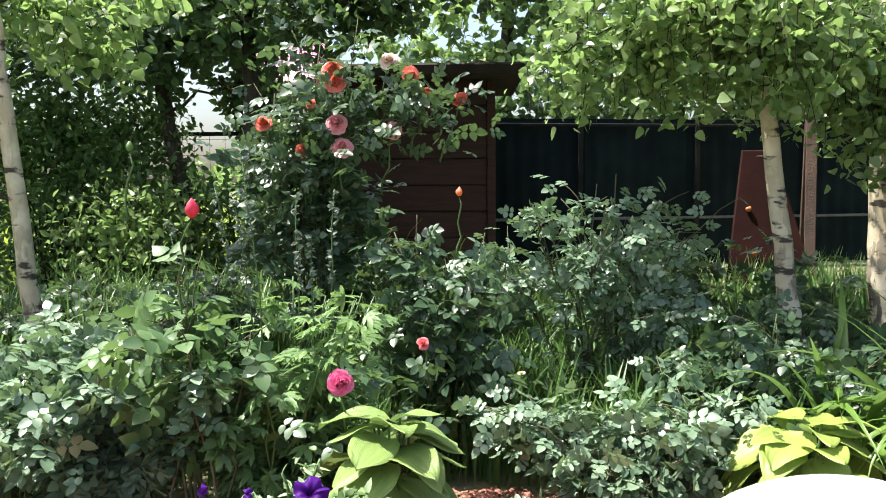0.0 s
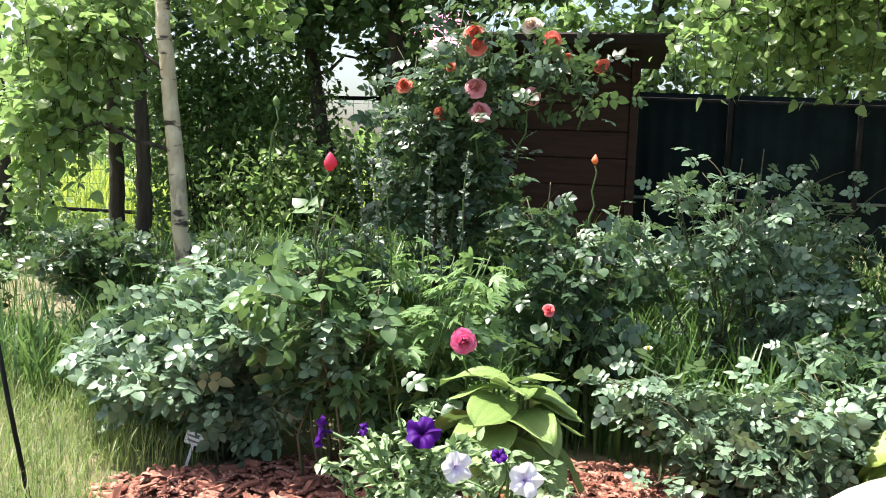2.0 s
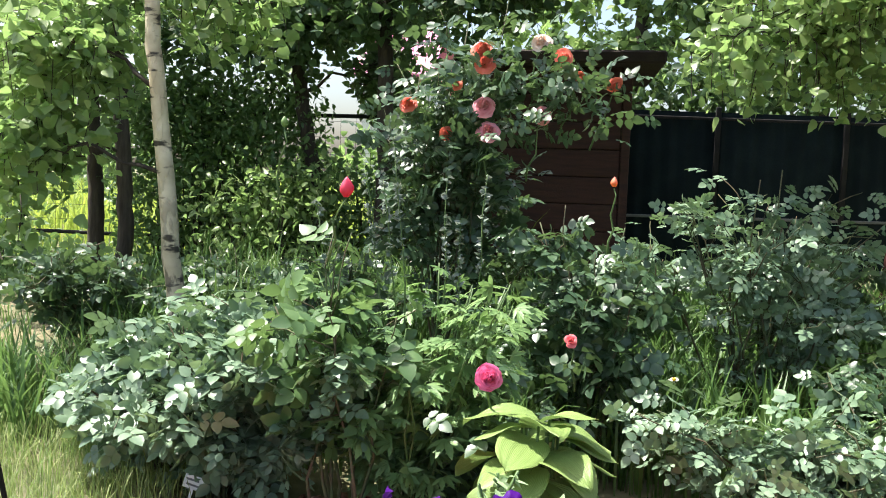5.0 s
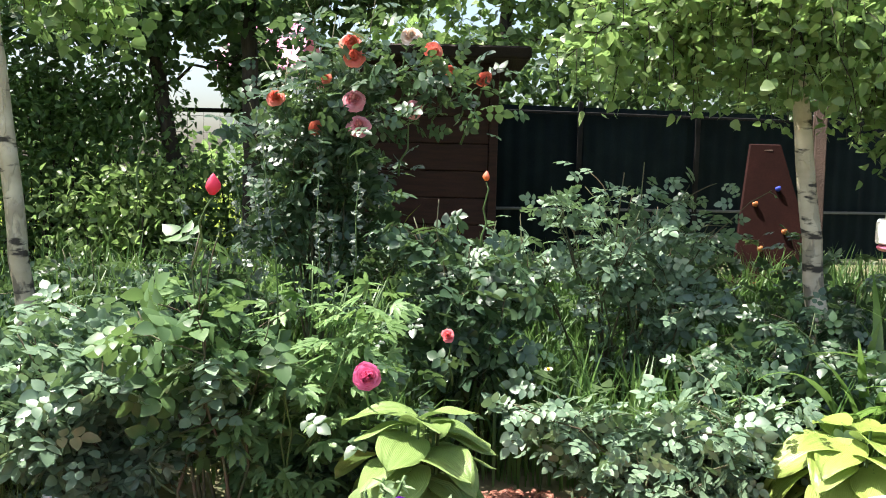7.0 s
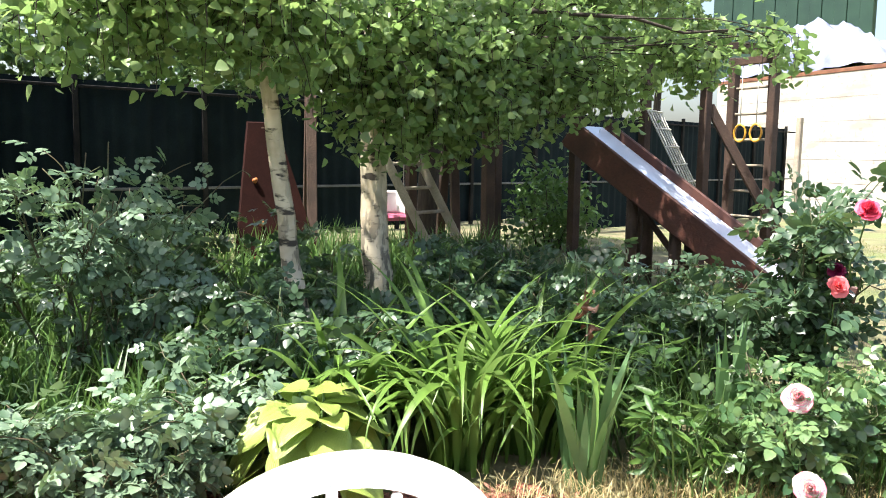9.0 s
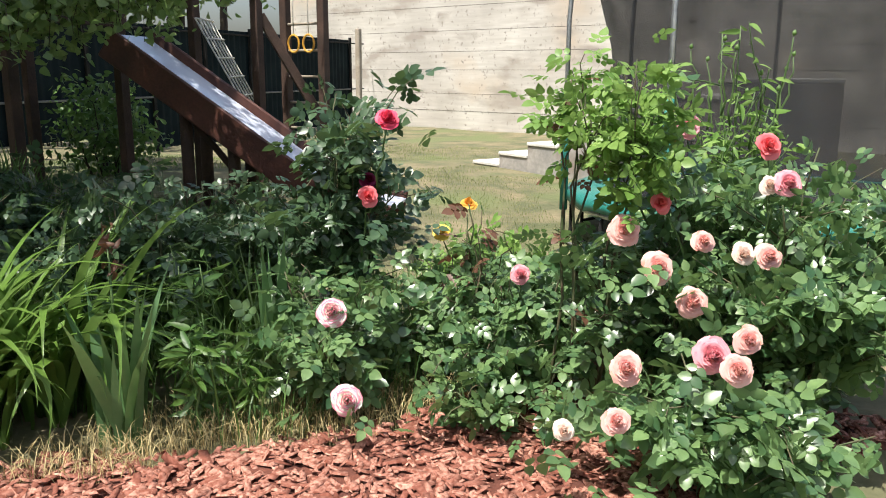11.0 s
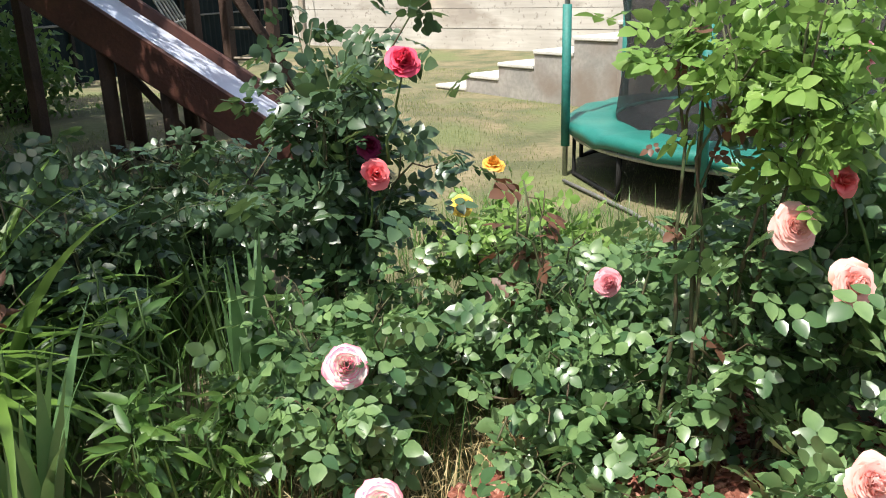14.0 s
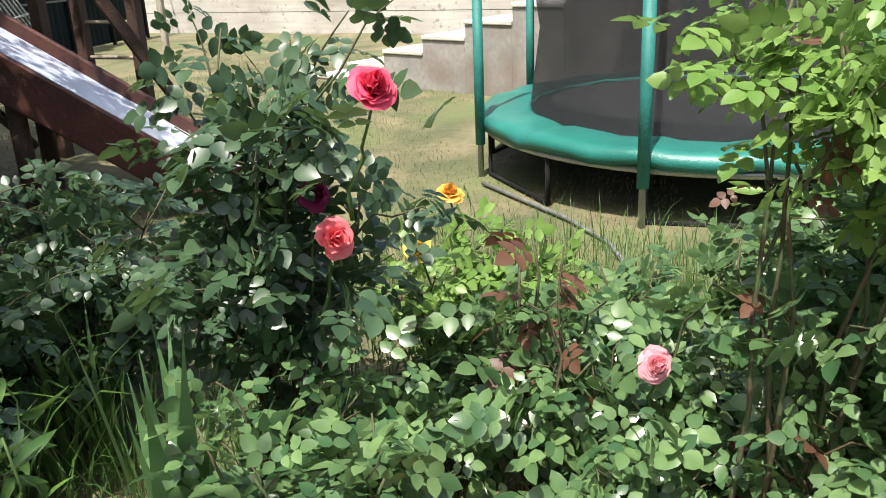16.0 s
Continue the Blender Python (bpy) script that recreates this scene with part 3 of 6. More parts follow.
def in_mulch(x, y):
    """The mulched strip along the front of the border."""
    edge = np.interp(x, [-2.0, -1.6, -0.5, 0.8, 2.0, 3.0, 4.2], [3.0, 3.25, 3.75, 3.7, 3.2, 2.15, 1.9])
    front = np.interp(x, [-2.0, -1.0, 0.8, 2.0, 3.0, 4.2], [2.7, 2.1, 1.9, 1.7, 0.9, 0.2])
    return (y < edge + 0.05 * np.sin(x * 9)) & (y > front) & (x > -1.75 + 0.15 * np.sin(y * 8)) & (x < 4.3)


g = Geo()
xs, ys = np.linspace(-2.0, 4.3, 64), np.linspace(0.2, 3.9, 38)
X, Y = np.meshgrid(xs, ys)
ok = in_mulch(X, Y)
Z = np.where(ok, 0.028 + 0.01 * np.sin(X * 13) * np.cos(Y * 11), -0.03)
q = np.array([(a * 64 + c, a * 64 + c + 1, (a + 1) * 64 + c + 1, (a + 1) * 64 + c) for a in range(37) for c in range(63) if ok[a:a + 2, c:c + 2].any()])
g.add(np.stack([X, Y, Z], -1), [q])
mulch_bed = tagged(part("mulch_bed", g, MULCH_BED, smooth=True), "strip of red-brown bark mulch along the flower border", "mulch", kind="structure")
rng = np.random.default_rng(5)
x, y = rng.uniform(-1.95, 4.3, 26000), rng.uniform(0.2, 3.8, 26000)
keep = in_mulch(x, y)
x, y = x[keep], y[keep]
CHIP_SHAPE = (np.array([(-0.22, -0.7, 0), (0.2, -0.6, 0.0), (0.25, 0.65, 0), (-0.15, 0.72, 0), (-0.2, -0.66, 0.12), (0.18, -0.55, 0.16), (0.22, 0.6, 0.1), (-0.12, 0.68, 0.14)]),
              [np.array([(4, 5, 6, 7), (0, 1, 5, 4), (1, 2, 6, 5), (2, 3, 7, 6), (3, 0, 4, 7)])], np.zeros((8, 2)))
nrm = rng.normal(size=(len(x), 3)) * 0.35 + (0, 0, 1)
place = np.stack([x, y, 0.03 + rng.uniform(0, 0.02, len(x))], 1)
along, size = rng.normal(size=(len(x), 3)) * (1, 1, 0.2), rng.uniform(0.02, 0.075, len(x)) * rng.uniform(0.6, 1.2, len(x))
single = (y > 2.55) & (y < 3.3) & (x > -1.75) & (x < 1.1) & (size > 0.055)
single &= np.cumsum(single) <= 290
rest = ~single
chips = scatter(Geo(), *CHIP_SHAPE, place[rest], along[rest], nrm[rest], size[rest])
tagged(part("bark_chips", chips, CHIP), "loose red-brown bark chips on the mulch strip", "mulch", kind="stuff")
chip_mesh = Geo().add(*CHIP_SHAPE).mesh("bark_chip", CHIP)
chip_mesh.polygons.foreach_set("use_smooth", np.zeros(5, bool))
for k in np.nonzero(single)[0]:
    d, up = Vector(along[k]).normalized(), Vector(nrm[k])
    across = d.cross(up).normalized()
    turn = Matrix((across, d, across.cross(d))).transposed().to_4x4()
    part("bark_chip", chip_mesh, CHIP, mulch_bed, m=Matrix.Translation(place[k] + (0, 0, 0.008)) @ turn @ Matrix.Scale(size[k], 4))

# ---- garden fences, shed ----
SHED = rough_mat("dark_red_brown_boards", (0.035, 0.012, 0.009), (0.06, 0.02, 0.014), 4, 0.75, stretch=(1, 1, 8), bumpy=0.5)
SHED_ROOF = rough_mat("dark_roof_felt", (0.02, 0.013, 0.01), (0.035, 0.022, 0.018), 5, 0.9)
DARK_METAL = rough_mat("dark_green_blue_sheet_metal", (0.006, 0.012, 0.015), (0.01, 0.019, 0.022), 3, 0.85, 0.0, 0.1)
DARK_METAL.node_tree.nodes["Principled BSDF"].inputs["Specular IOR Level"].default_value = 0.12
POST_METAL = rough_mat("dark_grey_metal", (0.012, 0.013, 0.013), (0.025, 0.024, 0.023), 6, 0.8)
POST_METAL.node_tree.nodes["Principled BSDF"].inputs["Specular IOR Level"].default_value = 0.15
ROPE_GREY = rough_mat("grey_rail", (0.09, 0.1, 0.1), (0.14, 0.15, 0.15), 6, 0.6)

SX0, SX1, SY = -1.12, 0.36, 8.6
shed = thing("garden_shed", (SX0, SY, 0.1), "dark red-brown boarded garden shed with an overhanging roof", "shed")
part("wall", box(Geo(), (SX0 + 0.03, SY + 0.03, 0.0), (SX1 - 0.03, SY + 1.4, 2.45)), SHED_ROOF, shed)
rows = 9
for k in range(rows):
    z = 0.1 + k * 0.27
    part("board", box(Geo(), (SX0, SY - 0.005 - 0.004 * (k % 2), z), (SX1 - 0.09, SY + 0.025, z + 0.262), None, 0.008), SHED, shed)
part("corner_post", box(Geo(), (SX1 - 0.085, SY - 0.03, 0.05), (SX1, SY + 0.06, 2.5), None, 0.008), SHED, shed)
part("corner_post", box(Geo(), (SX0 - 0.09, SY - 0.03, 0.05), (SX0 - 0.005, SY + 0.06, 2.5), None, 0.008), SHED, shed)
part("roof", box(Geo(), (SX0 - 0.25, SY - 0.35, 2.52), (SX1 + 0.28, SY + 1.7, 2.64), None, 0.02), SHED_ROOF, shed)

# dark corrugated fence from the shed to the wall
FA, FB = Vector((-1.6, 10.2, 0)), Vector((19.6, 14.4, 0))
fence = thing("sheet_metal_fence", FA, "dark green-blue corrugated metal fence with pale rails", "fence")
FDIR = (FB - FA).normalized()
FN = Vector((FDIR.y, -FDIR.x, 0))
for s in range(13):
    L0, L1 = s * 1.6, s * 1.6 + 1.68
    t = np.arange(L0, L1, 0.05)
    w = 0.014 * np.where((np.arange(len(t)) // 2) % 2 == 0, 1, -1)
    gz = float(ground_z(*(FA + FDIR * L0)[:2]))
    base = np.array([list(FA + FDIR * a + FN * o) for a, o in zip(t, w)])
    lo, hi = base + (0, 0, gz + 0.05), base + (0, 0, 2.28)
    k = len(t)
    g = Geo().add(np.concatenate([lo, hi]), [np.array([(a, a + 1, a + 1 + k, a + k) for a in range(k - 1)])])
    part("panel", g, DARK_METAL, fence)
for a in range(0, 14):
    p = FA + FDIR * (a * 1.6 - 0.02) + FN * 0.05
    part("post", box(Geo(), (p.x - 0.03, p.y - 0.03, 0), (p.x + 0.03, p.y + 0.03, 2.34), None, 0.005), POST_METAL, fence)
for z in (1.0, 2.2):
    part("rail", bar(Geo(), FA + FN * 0.05 + Vector((0, 0, z)), FB + FN * 0.05 + Vector((0, 0, z)), 0.03, 0.035), ROPE_GREY if z < 2 else POST_METAL, fence)

# open wire fence at the side of the meadow
wire = thing("wire_fence", (-9, 8.0, 0), "dark wire mesh fence with metal posts and rails", "fence")
for x in (-8.9, -7.3, -5.75, -4.25, -2.75, -1.3):
    part("post", tube(Geo(), [(x, 8.0, 0), (x, 8.0, 2.0)], 0.035, 8), POST_METAL, wire)
for z in (0.72, 1.95):
    part("rail", tube(Geo(), [(-9, 7.97, z), (-1.2, 7.97, z)], 0.022, 6), POST_METAL, wire)
g = Geo()
for k in range(52):
    tube(g, [(-9 + k * 0.15, 8.0, 0.05), (-9 + k * 0.15, 8.0, 1.95)], 0.002, 3, False)
for k in range(13):
    tube(g, [(-9, 8.0, 0.1 + k * 0.15), (-1.2, 8.0, 0.1 + k * 0.15)], 0.002, 3, False)
part("mesh", g, POST_METAL, wire)

# ---- retaining wall and steps ----
m, n, l, b = nodes_of("board_marked_concrete")
f = noise_fac(n, l, 0.7, 6)
gq = noise_fac(n, l, 2.2, 6, stretch=(0.5, 0.5, 6))
col = mixrgb(n, l, f, (0.46, 0.43, 0.39), (0.62, 0.59, 0.54))
col = mixrgb(n, l, gq, mixrgb(n, l, 0.3, col, (0.3, 0.27, 0.23)), col)
col = mixrgb(n, l, noise_fac(n, l, 0.4, 5, 0.55, 0.7), col, (0.5, 0.4, 0.3))
col = mixrgb(n, l, noise_fac(n, l, 1.1, 8, 0.56, 0.66, stretch=(0.6, 0.6, 1.6)), col, (0.36, 0.32, 0.28))
col = mixrgb(n, l, noise_fac(n, l, 9.0, 6, 0.6, 0.7), col, (0.3, 0.27, 0.24))
l.new(col, b.inputs["Base Color"])
b.inputs["Roughness"].default_value = 0.92
bump(n, l, b, gq, 0.15, 0.004)
CONCRETE = m
CONC_JOINT = rough_mat("dark_joint", (0.16, 0.14, 0.12), (0.22, 0.2, 0.17), 5, 0.95)
CAP = rough_mat("rusty_coping", (0.16, 0.06, 0.035), (0.25, 0.11, 0.06), 4, 0.7)
STEP = rough_mat("grey_concrete_step", (0.3, 0.29, 0.27), (0.4, 0.37, 0.34), 3, 0.9, c=(0.24, 0.2, 0.17), fine=18)
# Brightness of the sun on the step tops is put into this colour.
TREAD = rough_mat("pale_sunlit_tread", (0.6, 0.58, 0.54), (0.7, 0.68, 0.64), 3, 0.9)
WA, WB = Vector((17.6, 0.0, 0)), Vector((20.6, 18.0, 0))
WDIR = (WB - WA).normalized()
WN = Vector((-WDIR.y, WDIR.x, 0))
wall = thing("wall_east", WA, "tall pale concrete retaining wall with board marks", "wall", kind="structure")
part("core", bar(Geo(), WA + Vector((0, 0, 1.85)) - WN * 0.115, WB + Vector((0, 0, 1.85)) - WN * 0.115, 0.3, 3.7, 0), CONC_JOINT, wall)
rng = np.random.default_rng(8)
z = -0.05
for h in (0.52, 0.44, 0.6, 0.46, 0.52, 0.6, 0.62):
    s = 0.0
    while s < 18.2:
        e = 18.24
        o = WN * rng.uniform(-0.012, -0.002)
        a, c = WA + WDIR * (s + 0.006) + o, WA + WDIR * (e - 0.006) + o
        part("panel", bar(Geo(), a + Vector((0, 0, z + h / 2)), c + Vector((0, 0, z + h / 2)), 0.12, h - 0.01, 0), CONCRETE, wall)
        s = e
    z += h
part("coping", bar(Geo(), WA + Vector((0, 0, 3.76)) - WN * 0.1, WB + Vector((0, 0, 3.76)) - WN * 0.1, 0.34, 0.1, 0.01), CAP, wall)

FOOT, SDIR = Vector((12.35, 6.8, 0)), Vector((-0.42, -0.9, 0)).normalized()
SBACK = Vector((-SDIR.y, SDIR.x, 0))
steps = thing("concrete_steps", FOOT, "grey concrete garden steps with treads coloured pale as if sunlit", "steps")
for k in range(8):
    a = FOOT + SDIR * (k * 0.68)
    c = FOOT + SDIR * (k * 0.68 + 0.68)
    top = 0.06 + 0.19 * k
    mid = SBACK * 0.65
    part("step", bar(Geo(), a + mid + Vector((0, 0, top / 2 - 0.12)), c + mid + Vector((0, 0, top / 2 - 0.12)), 1.3, top + 0.16, 0.01), STEP, steps)
    part("tread", bar(Geo(), a + mid + Vector((0, 0, top - 0.015)), c + mid + Vector((0, 0, top - 0.015)), 1.34, 0.05, 0.01), TREAD, steps)

# ---- trampoline ----
PAD = rough_mat("turquoise_vinyl_pad", (0.018, 0.15, 0.125), (0.03, 0.22, 0.18), 3, 0.4, bumpy=0.2, c=(0.015, 0.15, 0.12))
SLEEVE = rough_mat("teal_foam_sleeve", (0.02, 0.16, 0.14), (0.03, 0.22, 0.19), 6, 0.6)
STEEL = rough_mat("galvanised_steel", (0.35, 0.36, 0.37), (0.48, 0.49, 0.5), 10, 0.4, 0.8, 0.1)
NET_BLACK, n, l, b = nodes_of("black_net")
b.inputs["Base Color"].default_value, b.inputs["Roughness"].default_value = (0.018, 0.018, 0.02, 1), 0.8
tr = n.new("ShaderNodeBsdfTransparent")
mx = n.new("ShaderNodeMixShader")
fac = noise_fac(n, l, 2.5, 3, 0.3, 0.7)
r = n.new("ShaderNodeMapRange")
r.inputs[3].default_value, r.inputs[4].default_value = 0.64, 0.82
l.new(fac, r.inputs[0])
l.new(r.outputs[0], mx.inputs[0])
l.new(tr.outputs[0], mx.inputs[1])
l.new(b.outputs[0], mx.inputs[2])
l.new(mx.outputs[0], n["Material Output"].inputs["Surface"])
MAT_BLACK = rough_mat("black_jumping_mat", (0.02, 0.02, 0.022), (0.03, 0.03, 0.033), 8, 0.7)
TC, TR, RIM = np.array([8.3, 1.52]), 1.75, 0.42
tramp = thing("trampoline", (*TC, 0.08), "round trampoline with turquoise edge pad, black mat and black safety net", "trampoline")
a = np.linspace(0, 2 * np.pi, 73)
circ = lambda r, z: np.stack([TC[0] + r * np.cos(a), TC[1] + r * np.sin(a), np.full(73, z)], 1)
g = Geo()
prof = [(TR - 0.34, RIM + 0.01), (TR - 0.3, RIM + 0.03), (TR - 0.05, RIM + 0.026), (TR + 0.04, RIM + 0.01), (TR + 0.05, RIM - 0.07), (TR + 0.03, RIM - 0.07), (TR + 0.0, RIM - 0.01), (TR - 0.34, RIM - 0.01)]
rng = np.random.default_rng(3)
wav = 0.014 * np.sin(a * 18) + 0.008 * np.sin(a * 31 + 1)
ring = np.stack([circ(r, z) + np.stack([0 * a, 0 * a, wav * (1.0 if z < RIM else 0.7)], 1) for r, z in prof])
v = ring.reshape(-1, 3)
q = np.array([(i * 73 + j, i * 73 + j + 1, ((i + 1) % 8) * 73 + j + 1, ((i + 1) % 8) * 73 + j) for i in range(8) for j in range(72)])
part("edge_pad", g.add(v, [q]), PAD, tramp, smooth=True)
part("frame", tube(Geo(), circ(TR, RIM - 0.09), 0.025, 8, False), STEEL, tramp, smooth=True)
v = np.concatenate([circ(TR - 0.3, RIM - 0.005)[:-1], [[TC[0], TC[1], RIM - 0.03]]])
part("jumping_mat", Geo().add(v, [np.array([(j, (j + 1) % 72, 72) for j in range(72)])]), MAT_BLACK, tramp)
for k in range(7):
    t = radians(166 - 360 / 7 * k)
    o = np.array([math.cos(t), math.sin(t)])
    c = TC + o * (TR + 0.07)
    gz = float(ground_z(*c))
    part("pole", tube(Geo(), [(*c, gz), (*c, 1.9), (*(TC + o * (TR + 0.05)), 2.2), (*(TC + o * (TR - 0.02)), 2.45)], 0.022, 8), STEEL, tramp, smooth=True)
    part("sleeve", tube(Geo(), [(*c, RIM - 0.18), (*c, 1.3)], 0.036, 10), SLEEVE, tramp, "teal foam sleeve", smooth=True)
    part("cap", tube(Geo(), [(*(TC + o * (TR - 0.02)), 2.42), (*(TC + o * (TR - 0.02)), 2.5)], 0.03, 8), SLEEVE, tramp)
    c2 = TC + np.array([math.cos(t + 0.5), math.sin(t + 0.5)]) * TR
    part("leg", tube(Geo(), [(*(TC + o * TR), RIM - 0.06), (*(TC + o * TR), gz + 0.02), (*((TC + o * TR) * 0.5 + c2 * 0.5), gz + 0.02), (*c2, gz + 0.02), (*c2, RIM - 0.06)], 0.02, 6), POST_METAL, tramp)
sag = 0.1 * np.abs(np.sin((a - radians(166)) * 3.5))
net = np.concatenate([circ(TR - 0.33, RIM + 0.02), circ(TR - 0.4, 1.0), circ(TR - 0.3, 1.7), circ(TR - 0.1, 2.44) - np.stack([0 * a, 0 * a, sag], 1)])
q = np.array([(i * 73 + j, i * 73 + j + 1, (i + 1) * 73 + j + 1, (i + 1) * 73 + j) for i in range(3) for j in range(72)])
part("safety_net", Geo().add(net, [q]), NET_BLACK, tramp, "black safety net", smooth=True)
part("top_cord", tube(Geo(), circ(TR - 0.1, 2.44) - np.stack([0 * a, 0 * a, sag], 1), 0.012, 5, False), SLEEVE, tramp)

# ---- playground ----
WOOD_RED = rough_mat("red_brown_stained_board", (0.055, 0.018, 0.012), (0.11, 0.036, 0.022), 3, 0.55, stretch=(1, 1, 1), bumpy=0.3, fine=40, c=(0.035, 0.014, 0.01))
WOOD_DARK = rough_mat("dark_stained_post", (0.045, 0.026, 0.018), (0.09, 0.05, 0.035), 4, 0.75, bumpy=0.5)
WOOD_GREY = rough_mat("weathered_grey_wood", (0.3, 0.25, 0.19), (0.42, 0.37, 0.3), 5, 0.85, bumpy=0.5)
CHUTE = rough_mat("pale_blue_slide_bed", (0.62, 0.67, 0.8), (0.72, 0.77, 0.88), 2, 0.18, 0.0, 0.03, grain=0.08)
ROPE = rough_mat("white_rope", (0.6, 0.58, 0.52), (0.7, 0.68, 0.62), 30, 0.9)
ST, SE = Vector((5.57, 6.5, 1.76)), Vector((6.33, 4.75, 0.42))
slide = thing("playground_slide", (SE.x, SE.y, float(ground_z(SE.x, SE.y))), "wooden slide with red-brown sides and pale blue bed", "slide")
ST2 = ST + (ST - SE).normalized() * 0.05
sd = (SE - ST).normalized()
side = sd.cross(Vector((0, 0, 1))).normalized()
upn = side.cross(sd).normalized()
SEND = SE + Vector((sd.x, sd.y, 0)).normalized() * 0.5 - Vector((0, 0, 0.1))
part("bed", bar(Geo(), ST, SE, 0.62, 0.03, 0.004), CHUTE, slide)
part("run_out", bar(Geo(), SE, SEND, 0.62, 0.03, 0.004), CHUTE, slide)
for s, low in ((-1, 0.03), (1, 0.07)):
    part("side_board", bar(Geo(), ST + side * s * 0.33 - upn * low, SE + side * s * 0.33 - upn * low, 0.045, 0.26, 0.012), WOOD_RED, slide)
    part("end_board", bar(Geo(), SE + side * s * 0.33 - upn * low, SEND + side * s * 0.33 - Vector((0, 0, low)), 0.043, 0.22, 0.012), WOOD_RED, slide)
for f in (0.3, 0.52):
    for s in (-1, 1):
        p = ST.lerp(SE, f) + side * s * 0.2
        gz = float(ground_z(p.x, p.y))
        part("leg", tube(Geo(), [(p.x, p.y, gz - 0.02), (p.x, p.y, p.z - 0.1)], 0.055, 10), WOOD_DARK, slide, smooth=True)
p, q_ = ST.lerp(SE, 0.3), ST.lerp(SE, 0.52)
part("brace", bar(Geo(), (p.x, p.y, 1.0), (q_.x, q_.y, 0.5), 0.05, 0.05), WOOD_DARK, slide)


def playtower(at, turn):
    tower = thing("play_tower", (at[0], at[1], 0.3), "dark wooden play tower with platform beams and rails", "play tower")
    M = Matrix.Translation((at[0], at[1], 0)) @ Matrix.Rotation(turn, 4, "Z")
    P = lambda x, y, z: M @ Vector((x, y, z))
    for x in (0, 1.3):
        for y in (0, 1.2):
            part("post", bar(Geo(), P(x, y, 0.2), P(x, y, 2.9), 0.1, 0.1), WOOD_DARK, tower)
    for y in (0, 1.2):
        part("beam", bar(Geo(), P(-0.1, y, 1.95), P(1.4, y, 1.95), 0.06, 0.14), WOOD_DARK, tower)
        part("top_beam", bar(Geo(), P(-0.1, y, 2.88), P(1.4, y, 2.88), 0.06, 0.12), WOOD_DARK, tower)
        part("rail", bar(Geo(), P(0, y, 2.5), P(1.3, y, 2.5), 0.04, 0.08), WOOD_GREY, tower)
    for x in (0, 1.3):
        part("top_beam", bar(Geo(), P(x, 0, 2.83), P(x, 1.2, 2.83), 0.06, 0.1), WOOD_DARK, tower)
    for k in range(9):
        part("plank", bar(Geo(), P(0.02 + k * 0.145, -0.05, 2.03), P(0.02 + k * 0.145, 1.25, 2.03), 0.13, 0.03), WOOD_GREY, tower)
    for k in range(7):
        part("baluster", bar(Geo(), P(0.15 + k * 0.16, 1.2, 2.05), P(0.15 + k * 0.16, 1.2, 2.5), 0.05, 0.03), WOOD_GREY, tower)
    return tower


playtower((4.75, 7.0), radians(10))

# climbing frame with rungs, rope net and gym rings
frame_ = thing("jungle_gym", (7.3, 6.2, 0.25), "dark wooden climbing frame with rungs and a white rope net", "climbing frame")
PA, PB, PC = Vector((6.75, 6.1, 0)), Vector((7.5, 6.4, 0)), Vector((7.45, 5.85, 0))
for p in (PA + Vector((-0.38, 0.45, 0)), PA, PB, PC):
    gz = float(ground_z(p.x, p.y))
    part("post", bar(Geo(), p + Vector((0, 0, gz - 0.02)), p + Vector((0, 0, 2.55)), 0.09, 0.09), WOOD_DARK, frame_)
part("top_beam", bar(Geo(), PA + Vector((-0.9, 0.2, 2.58)), PC + Vector((0.1, 0, 2.58)), 0.08, 0.1), WOOD_DARK, frame_)
part("top_beam", bar(Geo(), PB + Vector((0, 0, 2.5)), PC + Vector((0, 0, 2.5)), 0.08, 0.08), WOOD_DARK, frame_)
for k in range(7):
    z = 0.6 + k * 0.27
    part("rung", tube(Geo(), [PB + Vector((0, 0, z)), PC + Vector((0, 0, z))], 0.016, 6), WOOD_GREY, frame_)
NA, NB = PA + Vector((-0.45, 0.2, 2.05)), PC + Vector((0.25, -0.55, 0.4))
part("net_beam", bar(Geo(), PA + Vector((0.05, 0, 2.0)), PA + Vector((0.75, -0.55, 0.45)), 0.08, 0.09), WOOD_DARK, frame_)
g = Geo()
for k in range(6):
    o = Vector((0.11 * k - 0.5, 0.07 * k + 0.3, 0))
    tube(g, [PA + o + Vector((0, 0, 1.95)), PA + o + Vector((0.6, -0.45, 0.5))], 0.009, 4)
for k in range(8):
    f = k / 8
    a_ = PA + Vector((-0.5 + 0.6 * f, 0.3 - 0.45 * f, 1.95 - 1.45 * f))
    tube(g, [a_, a_ + Vector((0.58, 0.36, 0.01))], 0.009, 4)
part("rope_net", g, ROPE, frame_, "white rope net")
GOLD_RING = rough_mat("orange_plastic", (0.7, 0.35, 0.04), (0.75, 0.42, 0.06), 9, 0.4)
for s in (0, 0.2):
    c = PB.lerp(PC, 0.25 + s * 2) + Vector((-0.02, 0, 1.75))
    t = np.linspace(0, 2 * np.pi, 15)
    part("ring", tube(Geo(), np.stack([c.x + 0 * t, c.y + 0.075 * np.cos(t), c.z + 0.09 * np.sin(t)], 1), 0.012, 5, False), GOLD_RING, frame_, "orange gym ring")
    part("strap", tube(Geo(), [c + Vector((0, 0, 0.09)), c + Vector((0, 0, 0.72))], 0.006, 4), ROPE, frame_)

